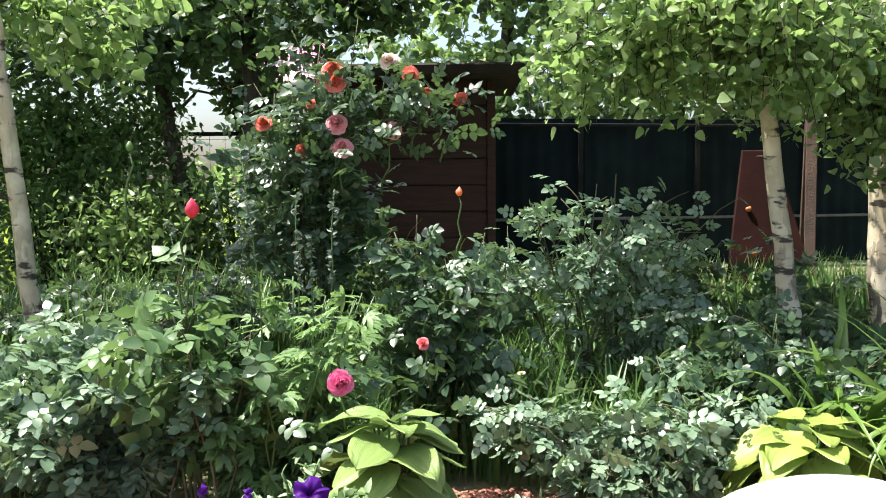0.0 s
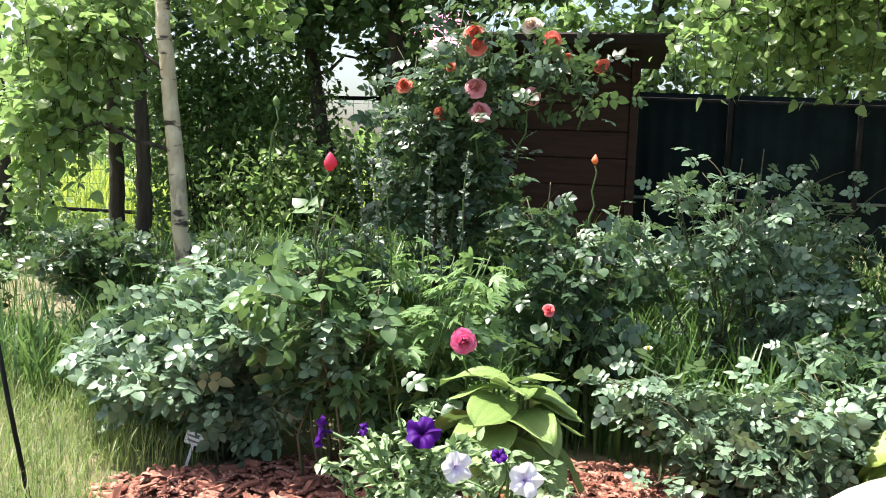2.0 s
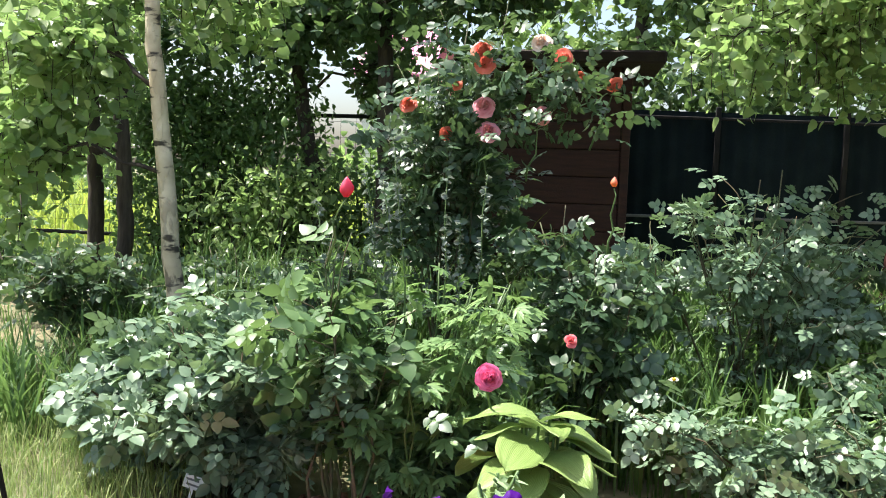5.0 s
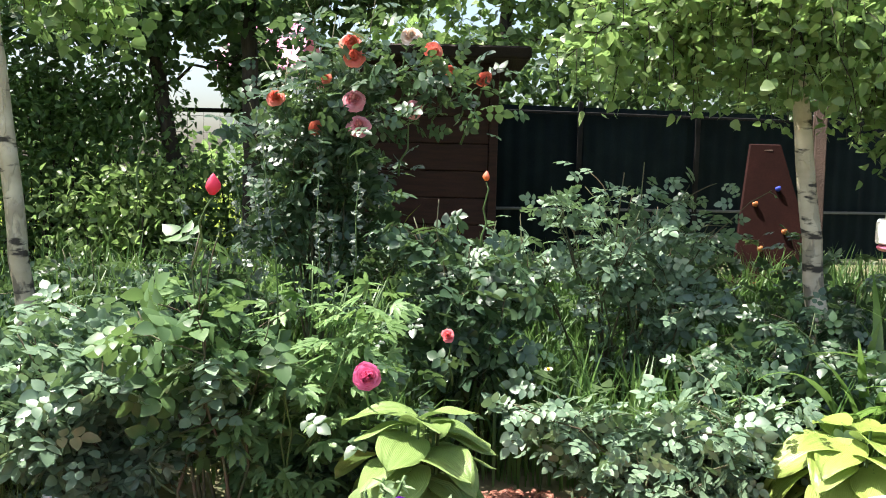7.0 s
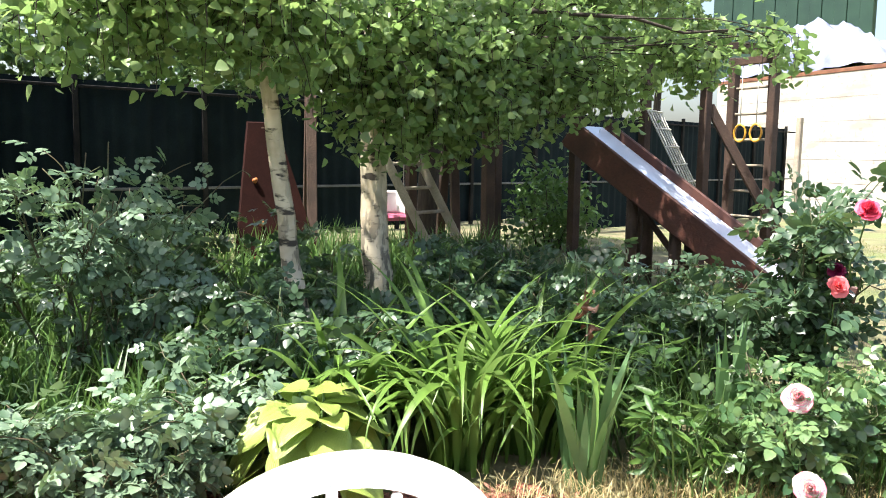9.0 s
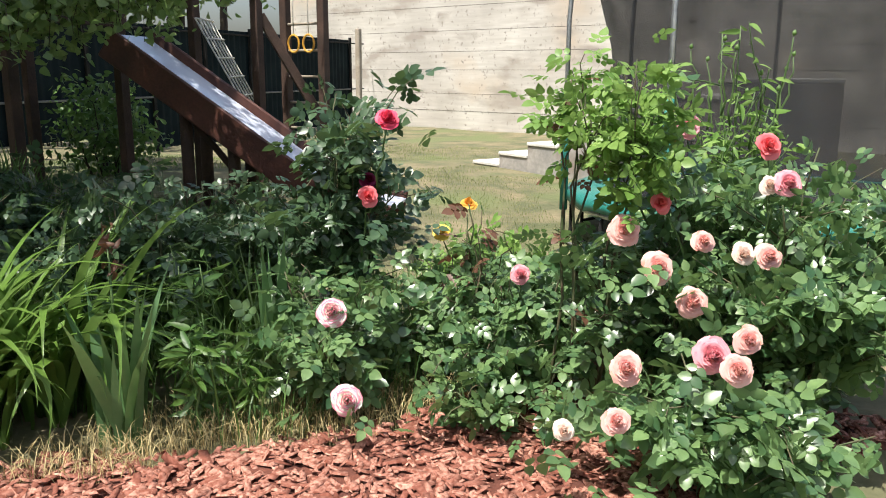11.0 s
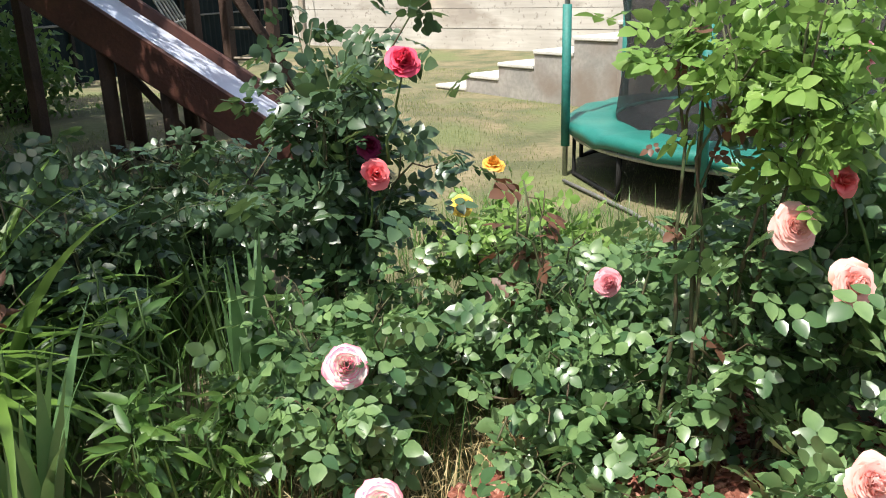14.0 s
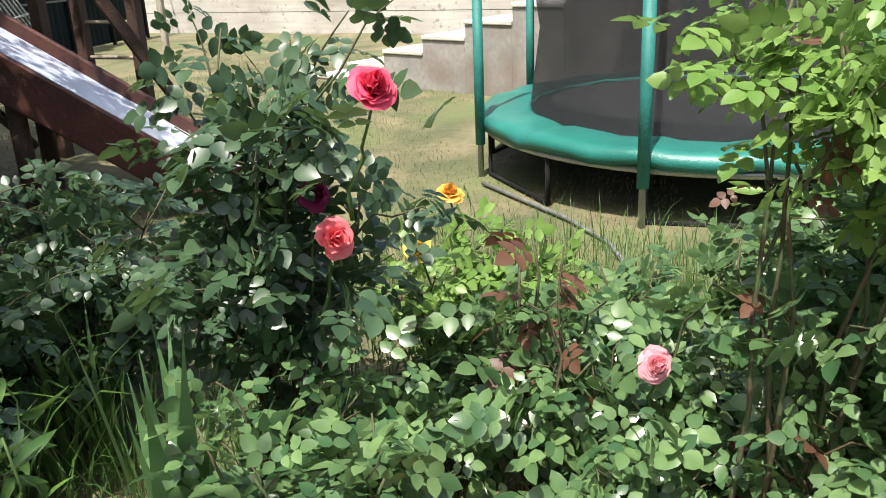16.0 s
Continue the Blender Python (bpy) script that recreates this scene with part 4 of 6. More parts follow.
# climbing panel with holds
CLIMB = rough_mat("brown_climbing_board", (0.022, 0.009, 0.008), (0.035, 0.013, 0.011), 3, 0.95, bumpy=0.05)
CLIMB.node_tree.nodes["Principled BSDF"].inputs["Specular IOR Level"].default_value = 0.08
HOLD_Y = rough_mat("orange_plastic_hold", (0.4, 0.13, 0.04), (0.46, 0.17, 0.05), 9, 0.5)
HOLD_R = rough_mat("red_plastic_hold", (0.55, 0.03, 0.04), (0.6, 0.05, 0.06), 9, 0.5)
HOLD_B = rough_mat("blue_plastic_hold", (0.03, 0.05, 0.4), (0.04, 0.07, 0.45), 9, 0.5)
PX, PY, PG = 2.85, 7.6, float(ground_z(2.85, 7.6))
board = thing("climbing_wall", (PX, PY, PG), "brown sloping climbing board with coloured plastic holds", "climbing wall")
v = np.array([(-0.45, 0, PG - 0.02), (0.45, 0, PG - 0.02), (0.12, 0.45, 1.75), (-0.16, 0.45, 1.75)]) + (PX, PY, 0)
v = np.concatenate([v, v + (0, 0.05, 0.01)])
flat_board = Geo()
flat_board.flat = True
part("panel", flat_board.add(v, [np.array([(0, 1, 2, 3), (7, 6, 5, 4), (0, 4, 5, 1), (1, 5, 6, 2), (2, 6, 7, 3), (3, 7, 4, 0)])]), CLIMB, board)
part("prop", bar(Geo(), (PX, PY + 0.47, 1.72), (PX + 0.05, PY + 1.0, PG), 0.09, 0.09), WOOD_DARK, board)
HB = bmesh.new()
bmesh.ops.create_icosphere(HB, subdivisions=2, radius=1)
for w in HB.verts:
    w.co *= 0.8 + 0.35 * noise.noise(w.co * 2)
hv = np.array([w.co[:] for w in HB.verts])
hf = np.array([[w.index for w in f.verts] for f in HB.faces])
HB.free()
for mat, u, f in ((HOLD_Y, -0.16, 0.62), (HOLD_Y, -0.14, 0.34), (HOLD_Y, 0.09, 0.45), (HOLD_R, 0.02, 0.18), (HOLD_B, 0.06, 0.72), (HOLD_R, -0.22, 0.12)):
    part("hold", Geo().add(hv * (0.035, 0.025, 0.032) + (PX + u, PY + 0.45 * f - 0.02, PG + (1.75 - PG) * f), [hf]), mat, board, smooth=True)

# rope ladder frame and toddler swing
lad = thing("ladder_frame", (4.6, 7.9, 0.3), "slanting ladder with pale rails beside dark swing posts", "ladder")
for s in (0, 0.5):
    part("rail", bar(Geo(), (3.9 + s, 7.9 + s * 0.4, 1.75), (4.55 + s, 7.5 + s * 0.4, 0.25), 0.05, 0.09), WOOD_GREY, lad)
for k in range(6):
    f = (k + 0.5) / 6
    part("rung", tube(Geo(), [(3.9 + 0.65 * f, 7.9 - 0.4 * f, 1.75 - 1.5 * f), (4.4 + 0.65 * f, 8.1 - 0.4 * f, 1.75 - 1.5 * f)], 0.02, 6), WOOD_GREY, lad)
swing = thing("swing_frame", (3.4, 8.2, 0.3), "dark wooden swing frame", "swing")
for x, y in ((3.35, 8.1), (5.3, 8.6)):
    part("post", bar(Geo(), (x - 0.15, y - 0.4, 0.25), (x, y, 2.45), 0.1, 0.1), WOOD_DARK, swing)
    part("post", bar(Geo(), (x + 0.15, y + 0.5, 0.25), (x, y, 2.45), 0.1, 0.1), WOOD_DARK, swing)
part("beam", bar(Geo(), (3.2, 8.06, 2.48), (5.45, 8.64, 2.48), 0.1, 0.12), WOOD_DARK, swing)
PINK_PL = rough_mat("pink_plastic", (0.75, 0.16, 0.3), (0.8, 0.25, 0.4), 5, 0.4)
WHITE_PL = rough_mat("white_plastic", (0.84, 0.84, 0.84), (0.88, 0.88, 0.88), 3, 0.3, bumpy=0, grain=0.04)
C = Vector((4.35, 8.35, 0.75))
part("seat", box(Geo(), C + Vector((-0.2, -0.16, 0)), C + Vector((0.2, 0.16, 0.07)), None, 0.03), PINK_PL, swing, "pink toddler swing seat")
part("back", box(Geo(), C + Vector((-0.2, 0.12, 0.07)), C + Vector((0.2, 0.17, 0.32)), None, 0.02), WHITE_PL, swing)
for s in (-0.19, 0.19):
    part("arm", box(Geo(), C + Vector((s - 0.025, -0.14, 0.07)), C + Vector((s + 0.025, 0.15, 0.3)), None, 0.015), WHITE_PL, swing)
    part("rope", tube(Geo(), [C + Vector((s, 0, 0.3)), C + Vector((s, 0, 1.72))], 0.008, 4), ROPE, swing)

# ---- white chair, petunia pots ----
chair = thing("garden_chair", (0.95, 1.75, 0.02), "white plastic garden chair with an arched slatted back", "chair")
t = np.linspace(-1, 1, 25)
CX, CY = 0.93, 2.0


def back_rail(r, z0, z1, w, th):
    g = Geo()
    x = CX + r * np.sin(t * np.pi / 2)
    z = z0 + (z1 - z0) * np.cos(t * np.pi / 2) ** 0.8
    y = CY + 0.05 * np.cos(t * np.pi / 2) - 0.1 * (1 - np.cos(t * np.pi / 2))
    out = np.stack([x, y, z], 1)
    inn = np.stack([CX + (r - w) * np.sin(t * np.pi / 2), y, z0 + (z1 - w * 0.85 - z0) * np.cos(t * np.pi / 2) ** 0.8], 1)
    ring = [out + (0, 0.0, 0), out + (0, -th, 0.006), inn + (0, -th, 0), inn]
    v = np.concatenate(ring)
    q = [(i * 25 + k, i * 25 + k + 1, ((i + 1) % 4) * 25 + k + 1, ((i + 1) % 4) * 25 + k) for i in range(4) for k in range(24)]
    return g.add(v, [np.array(q)])


part("back_rail", back_rail(0.45, 0.4, 0.732, 0.1, 0.04), WHITE_PL, chair)
for x in (-0.18, 0.0, 0.18):
    part("slat", box(Geo(), (CX + x - 0.014, CY + 0.0, 0.42), (CX + x + 0.014, CY + 0.02, 0.66 - abs(x) * 0.3), None, 0.004), WHITE_PL, chair)
part("seat", box(Geo(), (CX - 0.34, CY - 0.5, 0.4), (CX + 0.34, CY + 0.03, 0.44), None, 0.015), WHITE_PL, chair)
for x in (-0.3, 0.3):
    for y in (-0.45, 0.0):
        part("leg", bar(Geo(), (CX + x, CY + y, 0.42), (CX + x * 1.1, CY + y * 1.08, 0.02), 0.05, 0.04), WHITE_PL, chair)

TERRA = rough_mat("terracotta", (0.42, 0.13, 0.055), (0.52, 0.18, 0.08), 8, 0.8)
SOIL = rough_mat("potting_soil", (0.02, 0.014, 0.01), (0.05, 0.035, 0.025), 40, 0.95, bumpy=0.9)
stand = thing("plant_stand", (-0.28, 1.5, 0), "plain dark wooden plant stand under the petunia pots", "plant stand")
part("top", box(Geo(), (-0.62, 1.3, 0.5), (0.12, 1.72, 0.53), None, 0.008), WOOD_GREY, stand)
for x in (-0.57, 0.07):
    for y in (1.35, 1.67):
        part("leg", bar(Geo(), (x, y, 0), (x, y, 0.5), 0.04, 0.04), WOOD_GREY, stand)


def pot(name, label, x, y, r, h, mat):
    ob = thing(name, (x, y, 0.53), label, "plant pot")
    a = np.linspace(0, 2 * np.pi, 33)[:-1]
    prof = [(r * 0.72, 0), (r * 0.96, h * 0.84), (r * 1.06, h * 0.85), (r * 1.08, h), (r * 0.98, h), (r * 0.9, h * 0.86)]
    v = np.concatenate([np.stack([x + p * np.cos(a), y + p * np.sin(a), 0.53 + z + 0 * a], 1) for p, z in prof])
    q = np.array([(i * 32 + k, i * 32 + (k + 1) % 32, (i + 1) * 32 + (k + 1) % 32, (i + 1) * 32 + k) for i in range(5) for k in range(32)])
    part("vessel", Geo().add(v, [q, np.array([np.arange(32)[::-1]])]), mat, ob, smooth=False)
    v = np.stack([x + 0.91 * r * np.cos(a), y + 0.91 * r * np.sin(a), 0.53 + h * 0.87 + 0.004 * np.sin(a * 7)], 1)
    part("soil", Geo().add(v, [np.array([np.arange(32)])]), SOIL, ob)
    return ob


pot("white_pot", "white plastic plant pot with dark soil", -0.25, 1.5, 0.11, 0.2, WHITE_PL)
pot("terracotta_pot", "orange terracotta plant pot", -0.08, 1.55, 0.1, 0.21, TERRA)


def petunia_mesh(name, mat, seed):
    rng = np.random.default_rng(seed)
    rows, cols = 6, 30
    g = Geo()
    a = np.linspace(0, 2 * np.pi, cols + 1)
    v, uv = [], []
    for i in range(rows + 1):
        t = i / rows
        r = 0.06 + 0.44 * max(0, (t - 0.35) / 0.65) ** 0.8 * (1 + 0.24 * (np.abs(np.cos(2.5 * a)) - 0.5) * t) if t > 0.35 else np.full(cols + 1, 0.06)
        z = -0.45 + 0.45 * min(1, t / 0.55) + 0.09 * t * np.sin(a * 8 + seed) * t + 0.09 * t * t * np.cos(a * 5) - 0.1 * t ** 4
        v.append(np.stack([r * np.cos(a), r * np.sin(a), z * np.ones(cols + 1)], 1))
        uv.append(np.stack([a, np.full(cols + 1, t)], 1))
    q = [(i * (cols + 1) + k, i * (cols + 1) + k + 1, (i + 1) * (cols + 1) + k + 1, (i + 1) * (cols + 1) + k) for i in range(rows) for k in range(cols)]
    return g.add(np.concatenate(v), [np.array(q)], np.concatenate(uv)).mesh(name, mat, True)


PETV, PETW = petunia_mesh("petunia_bloom", VIOLET, 1), petunia_mesh("petunia_bloom", VIOLET_W, 2)


def petunia(label, base, n, rx, h, blooms, seed):
    rng = np.random.default_rng(seed)
    ob = thing("petunia_plant", base, label, "petunia")
    pos, dirs = [], []
    b_ = np.array(base)
    for k in range(n):
        a = rng.uniform(0, 2 * np.pi)
        r = math.sqrt(rng.uniform(0, 1))
        e = b_ + (rx * r * math.cos(a), rx * r * math.sin(a), h * (1.05 - 0.6 * r * r) * rng.uniform(0.6, 1))
        p = arch(b_ + rng.normal(size=3) * (0.03, 0.03, 0), e, 0.03, rng, 6, 0.008)
        part("stem", tube(Geo(), p, 0.003, 4), STEM, ob)
        u = rng.uniform(1.2, 5, 22)
        i = np.minimum(u.astype(int), 4)
        f = (u - i)[:, None]
        pos.append(p[i] * (1 - f) + p[i + 1] * f)
        dirs.append(rng.normal(size=(22, 3)) * (1, 1, 0.5) + (0, 0, 0.15))
    for mesh_, place, w, facing in blooms:
        part("stem", tube(Geo(), arch(b_, np.array(place) - np.array(facing) * w * 0.4, 0.03, rng, 5, 0.01), 0.003, 4), STEM, ob)
    pos, dirs = np.concatenate(pos), np.concatenate(dirs)
    part("foliage", scatter(Geo(), *OVAL, pos, dirs, rng.normal(size=pos.shape) * 0.5 + (0, 0, 0.8), 0.027 * rng.uniform(0.6, 1.3, len(pos))), PET_LEAF, ob)
    for i, (mesh_, place, w, facing) in enumerate(blooms):
        part("bloom", mesh_, None, ob, m=Matrix.Translation(place) @ Vector(facing).to_track_quat("Z", "Y").to_matrix().to_4x4() @ Matrix.Rotation(i * 0.9, 4, "Z") @ Matrix.Scale(w, 4))


petunia("leafy petunia with deep violet blooms in a white pot", (-0.27, 1.5, 0.7), 40, 0.19, 0.25,
        [(PETV, (-0.236, 1.42, 0.92), 0.06, (0.15, -0.6, 0.6)), (PETV, (-0.45, 1.47, 0.885), 0.06, (-1, -0.2, 0.1)), (PETW, (-0.17, 1.42, 0.86), 0.055, (0.5, -0.8, 0.2)), (PETV, (-0.36, 1.46, 0.9), 0.025, (-0.5, -0.6, 0.3))], 11)
petunia("petunia with white and violet blooms in a terracotta pot", (-0.08, 1.55, 0.7), 16, 0.13, 0.16,
        [(PETW, (-0.05, 1.46, 0.835), 0.06, (0.3, -0.8, 0.4)), (PETV, (-0.1, 1.45, 0.88), 0.03, (0.2, -0.5, 0.8)), (PETV, (0.06, 1.5, 0.77), 0.04, (0.8, -0.4, 0.2))], 12)

# ---- roses and perennials along the border ----
FC = (0.0, -0.85, 0.45)
rose_bush("tall grey-green rose bush with one red bud", (-1.55, 3.45), 0.78, 0.5, 0.98, 1900, 0.125, ROSE_SHEEN, 21,
          [("red_bud", (-0.935, 2.95, 1.36), 0.07, (0.1, -0.2, 1)), ("green_bud", (-1.25, 3.2, 1.6), 0.04, (0, 0, 1))], 22, spread=0.1)
rose_bush("low grey-green rose growth spreading over the lawn edge", (-1.95, 3.6), 0.5, 0.4, 0.72, 600, 0.12, ROSE_SHEEN, 18, canes=12, low=0.1)
rose_bush("broad-leaved rose shoots on a tall stem", (-1.02, 3.25), 0.32, 0.2, 1.36, 150, 0.16, ROSE_MID, 22, canes=9, low=0.45)
rose_bush("low rose bush with a deep pink bloom", (-0.45, 3.6), 0.3, 0.25, 0.55, 220, 0.12, ROSE_DARK, 23, [("deep_pink", (-0.43, 3.06, 0.72), 0.085, (0.35, -0.85, 0.3))], 8)
rose_bush("climbing rose with apricot and pink blooms", (-0.85, 4.8), 0.45, 0.3, 2.4, 1150, 0.12, ROSE_DARK, 24,
          [("apricot", (-0.65, 4.4, 2.06), 0.1, FC), ("apricot", (-0.63, 4.38, 1.99), 0.1, FC), ("apricot", (-0.78, 4.45, 1.89), 0.06, (-0.5, -0.7, 0.2)), ("apricot", (-1.03, 4.45, 1.79), 0.085, FC),
           ("apricot", (-0.83, 4.5, 1.64), 0.07, (0.3, -0.6, -0.3)), ("pink", (-0.63, 4.38, 1.78), 0.105, FC), ("pink", (-0.6, 4.37, 1.655), 0.1, FC), ("blush", (-0.36, 4.5, 2.12), 0.09, FC),
           ("apricot", (-0.24, 4.42, 2.03), 0.085, (0.3, -0.9, 0.1)), ("apricot", (-0.16, 4.45, 1.94), 0.05, (0.2, -0.5, -0.4)), ("apricot", (0.02, 4.45, 1.9), 0.075, (0.4, -0.6, -0.5)), ("pink", (-0.33, 4.43, 1.74), 0.085, (0.4, -0.8, -0.1))], 20, low=0.66, spread=0.13, around=30)
rose_bush("dark-leaved rose bush with a coral bud", (-0.05, 4.2), 0.5, 0.35, 1.4, 800, 0.13, ROSE_DARK, 25, [("apricot_bud", (0.014, 3.94, 1.41), 0.045, (0, 0, 1)), ("coral", (-0.146, 3.58, 0.77), 0.05, FC)], 14)
rose_bush("low glossy rose bush without blooms", (0.72, 3.5), 0.62, 0.42, 0.72, 1150, 0.105, ROSE_SHEEN, 26, canes=20, spread=0.11)
rose_bush("tall dark rose bush without blooms", (0.8, 4.6), 0.7, 0.4, 1.58, 720, 0.11, ROSE_SHEEN, 27, canes=20, low=0.3)
# Shade under the birches is put into this bush's dark leaf colour.
rose_bush("spreading rose bush with leaf colour darkened for shade", (1.5, 4.0), 0.6, 0.45, 0.95, 1000, 0.11, ROSE_DARK, 28, canes=16)
rose_bush("dark rose bush below the birches", (2.35, 4.1), 0.65, 0.4, 1.0, 900, 0.11, ROSE_DARK, 29, canes=14)
rose_bush("dark rose bush beside the daylilies", (3.15, 3.55), 0.55, 0.45, 1.0, 850, 0.11, ROSE_DARK, 30, canes=16)
rose_bush("tall rose bush with red blooms", (3.8, 2.75), 0.42, 0.4, 1.5, 700, 0.12, ROSE_DARK, 31,
          [("red", (3.5, 2.29, 1.27), 0.095, (-0.5, -0.4, 0.5)), ("coral", (3.53, 2.42, 0.92), 0.085, (-0.6, -0.6, 0.3)), ("crimson", (3.74, 2.57, 0.96), 0.075, (-0.5, -0.5, 0.4))], 13)
rose_bush("rose bush with white blooms rimmed in pink", (3.25, 2.4), 0.42, 0.42, 0.72, 700, 0.118, ROSE_FRESH, 32,
          [("bicolor", (2.98, 2.2, 0.55), 0.095, (-0.6, -0.6, 0.5)), ("bicolor", (2.86, 2.04, 0.26), 0.092, (-0.6, -0.6, 0.4))], 14)
rose_bush("low yellow rose bush", (4.6, 2.45), 0.45, 0.4, 0.65, 480, 0.1, ROSE_LIGHT, 33, [("yellow", (4.3, 2.5, 0.62), 0.085, (-0.6, -0.5, 0.5)), ("gold", (4.5, 2.45, 0.76), 0.085, (-0.3, -0.3, 0.9))], 12)
rose_bush("young rose shoots with brown leaves", (3.75, 2.0), 0.2, 0.2, 1.05, 70, 0.12, ROSE_MID, 34, canes=4, low=0.5)
rose_bush("brown young leaves on a thin shoot", (3.72, 1.97), 0.05, 0.05, 1.14, 5, 0.1, BROWN_LEAF, 35, canes=2, low=0.9, name="rose_shoot")
WF = (-0.75, -0.5, 0.35)
rose_bush("large rose bush full of peach-pink blooms", (4.05, 0.75), 0.75, 0.75, 1.25, 2300, 0.118, ROSE_FRESH, 36,
          [(k, p, w, WF) for k, p, w in (
              ("pink", (3.89, 1.11, 1.26), 0.09), ("coral", (3.85, 0.79, 1.2), 0.09), ("blush", (3.73, 1.35, 1.16), 0.055), ("apricot_bud", (3.81, 1.14, 1.2), 0.042), ("pink", (3.71, 0.69, 1.08), 0.085),
              ("blush", (3.7, 0.75, 1.07), 0.06), ("coral", (3.59, 1.11, 0.99), 0.07), ("peach", (3.49, 0.92, 0.88), 0.066), ("blush", (3.49, 0.78, 0.85), 0.07), ("peach", (3.5, 0.7, 0.85), 0.075),
              ("peach", (3.46, 1.2, 0.9), 0.1), ("peach", (3.43, 1.06, 0.78), 0.095), ("peach", (3.35, 0.91, 0.69), 0.09), ("peach", (2.92, 0.99, 0.57), 0.085), ("pink", (3.03, 0.76, 0.62), 0.098),
              ("peach", (3.15, 0.68, 0.65), 0.075), ("peach", (2.97, 0.67, 0.61), 0.08), ("peach", (2.76, 0.96, 0.46), 0.068), ("blush", (2.7, 1.1, 0.42), 0.055))], 30, low=0.05)
rose_bush("low leafy rose growth in front of the peach roses", (3.3, 0.75), 0.5, 0.45, 0.6, 650, 0.118, ROSE_FRESH, 39, canes=14, low=0.05)
rose_bush("pale green shrub on a dark stem", (3.62, 1.4), 0.22, 0.22, 1.58, 400, 0.1, ROSE_LIGHT, 37, canes=5, low=0.76, name="shrub", spread=0.14, fork=5, dome=0.25)
rose_bush("brown young leaves on a tall thin shoot", (3.6, 1.52), 0.07, 0.07, 1.62, 8, 0.085, BROWN_LEAF, 42, canes=2, low=0.93, name="rose_shoot")
rose_bush("tall thin rose shoots with sprays of green buds", (4.75, 1.15), 0.5, 0.35, 1.72, 640, 0.095, ROSE_LIGHT, 40, [("green_bud", (4.75 + 0.3 * math.sin(k * 2.4), 1.15 + 0.28 * math.cos(k * 1.7), 1.35 + 0.022 * k), 0.028, (0.2 * math.sin(k), -0.2, 1)) for k in range(14)], 16, low=0.5, name="rose_shoot", shape=LANCE, cane_mat=STEM, spread=0.05, around=3)
rose_bush("leafy rose bush with a small pink bloom", (3.9, 1.75), 0.5, 0.35, 0.7, 600, 0.12, ROSE_FRESH, 38, [("pink", (3.62, 1.7, 0.63), 0.07, WF)], 12)

hosta("green hosta with broad ribbed leaves", (-0.25, 3.08), 32, 0.26, HOSTA, 41, 0.53, 0.16)
hosta("yellow-green hosta with broad ribbed leaves", (1.36, 3.2), 34, 0.26, HOSTA_Y, 45, 0.5, 0.2)
clump("daylily", "daylily clump with long arching bright green blades", (2.2, 3.42), 110, 1.2, DAYLILY, 51, LILY_SHAPES, 0.16)
clump("daylily", "daylily clump with long arching bright green blades", (1.75, 3.75), 60, 1.15, DAYLILY, 55, LILY_SHAPES, 0.16)
clump("daylily", "daylily clump with long arching bright green blades", (2.6, 3.45), 115, 1.15, DAYLILY, 52, LILY_SHAPES, 0.2)
clump("iris", "iris fan with upright grey-green sword leaves", (2.52, 2.9), 22, 0.82, IRIS, 53, IRIS_SHAPES, 0.1, 0.6)
clump("iris", "iris fan with upright grey-green sword leaves", (3.27, 2.77), 22, 0.82, IRIS, 54, IRIS_SHAPES, 0.09, 0.5)

# delphinium
rng = np.random.default_rng(60)
delph = thing("delphinium", (-0.76, 3.45, 0), "tall delphinium with lobed leaves and faded flower spikes", "delphinium")
pos, dirs = [], []
for k in range(44):
    a = rng.uniform(0, 2 * np.pi)
    r = math.sqrt(rng.uniform(0, 1))
    p = arch((-0.76 + 0.06 * math.cos(a), 3.45 + 0.06 * math.sin(a), -0.02), (-0.76 + 0.46 * r * math.cos(a), 3.45 + 0.3 * r * math.sin(a), rng.uniform(0.5, 1.08)), 0.05, rng, 8, 0.01)
    part("stem", tube(Geo(), p, np.linspace(0.006, 0.003, 8), 5), STEM, delph)
    u = rng.uniform(1.5, 7, 16)
    i = np.minimum(u.astype(int), 6)
    f = (u - i)[:, None]
    d = unit(rng.normal(size=(16, 3)) * (1, 1, 0.2))
    pos.append(p[i] * (1 - f) + p[i + 1] * f + d * 0.08)
    dirs.append(d - (0, 0, 0.25))
pos, dirs = np.concatenate(pos), np.concatenate(dirs)
for x, top in ((-1.0, 1.45), (-0.92, 1.4), (-0.88, 1.58), (-0.66, 1.42), (-0.5, 1.44), (-0.6, 1.25), (-1.2, 1.32)):
    p = arch((x * 0.4 - 0.38, 3.45, 0.0), (x, 3.45, top), 0.0, rng, 9, 0.008)
    part("stem", tube(Geo(), p, np.linspace(0.006, 0.002, 9), 5), STEM, delph)
    fl = Geo()
    m_ = 44
    tt = rng.uniform(0.72, 1, m_)
    c = p[0] * (1 - tt)[:, None] + np.array([x, 3.45, top]) * tt[:, None]
    d = unit(rng.normal(size=(m_, 3)) * (1, 1, 0.3))
    scatter(fl, *leaf_shape(0.7, 0.3, 0.3), c, d, rng.normal(size=(m_, 3)), 0.026 * rng.uniform(0.6, 1.2, m_))
    part("flower_spike", fl, LILAC, delph, "faded pale blue flower spike")
part("foliage", scatter(Geo(), *PALMATE, pos, dirs, rng.normal(size=pos.shape) * 0.4 + (0, 0, 0.9), 0.088 * rng.uniform(0.6, 1.3, len(pos))), DELPH, delph)

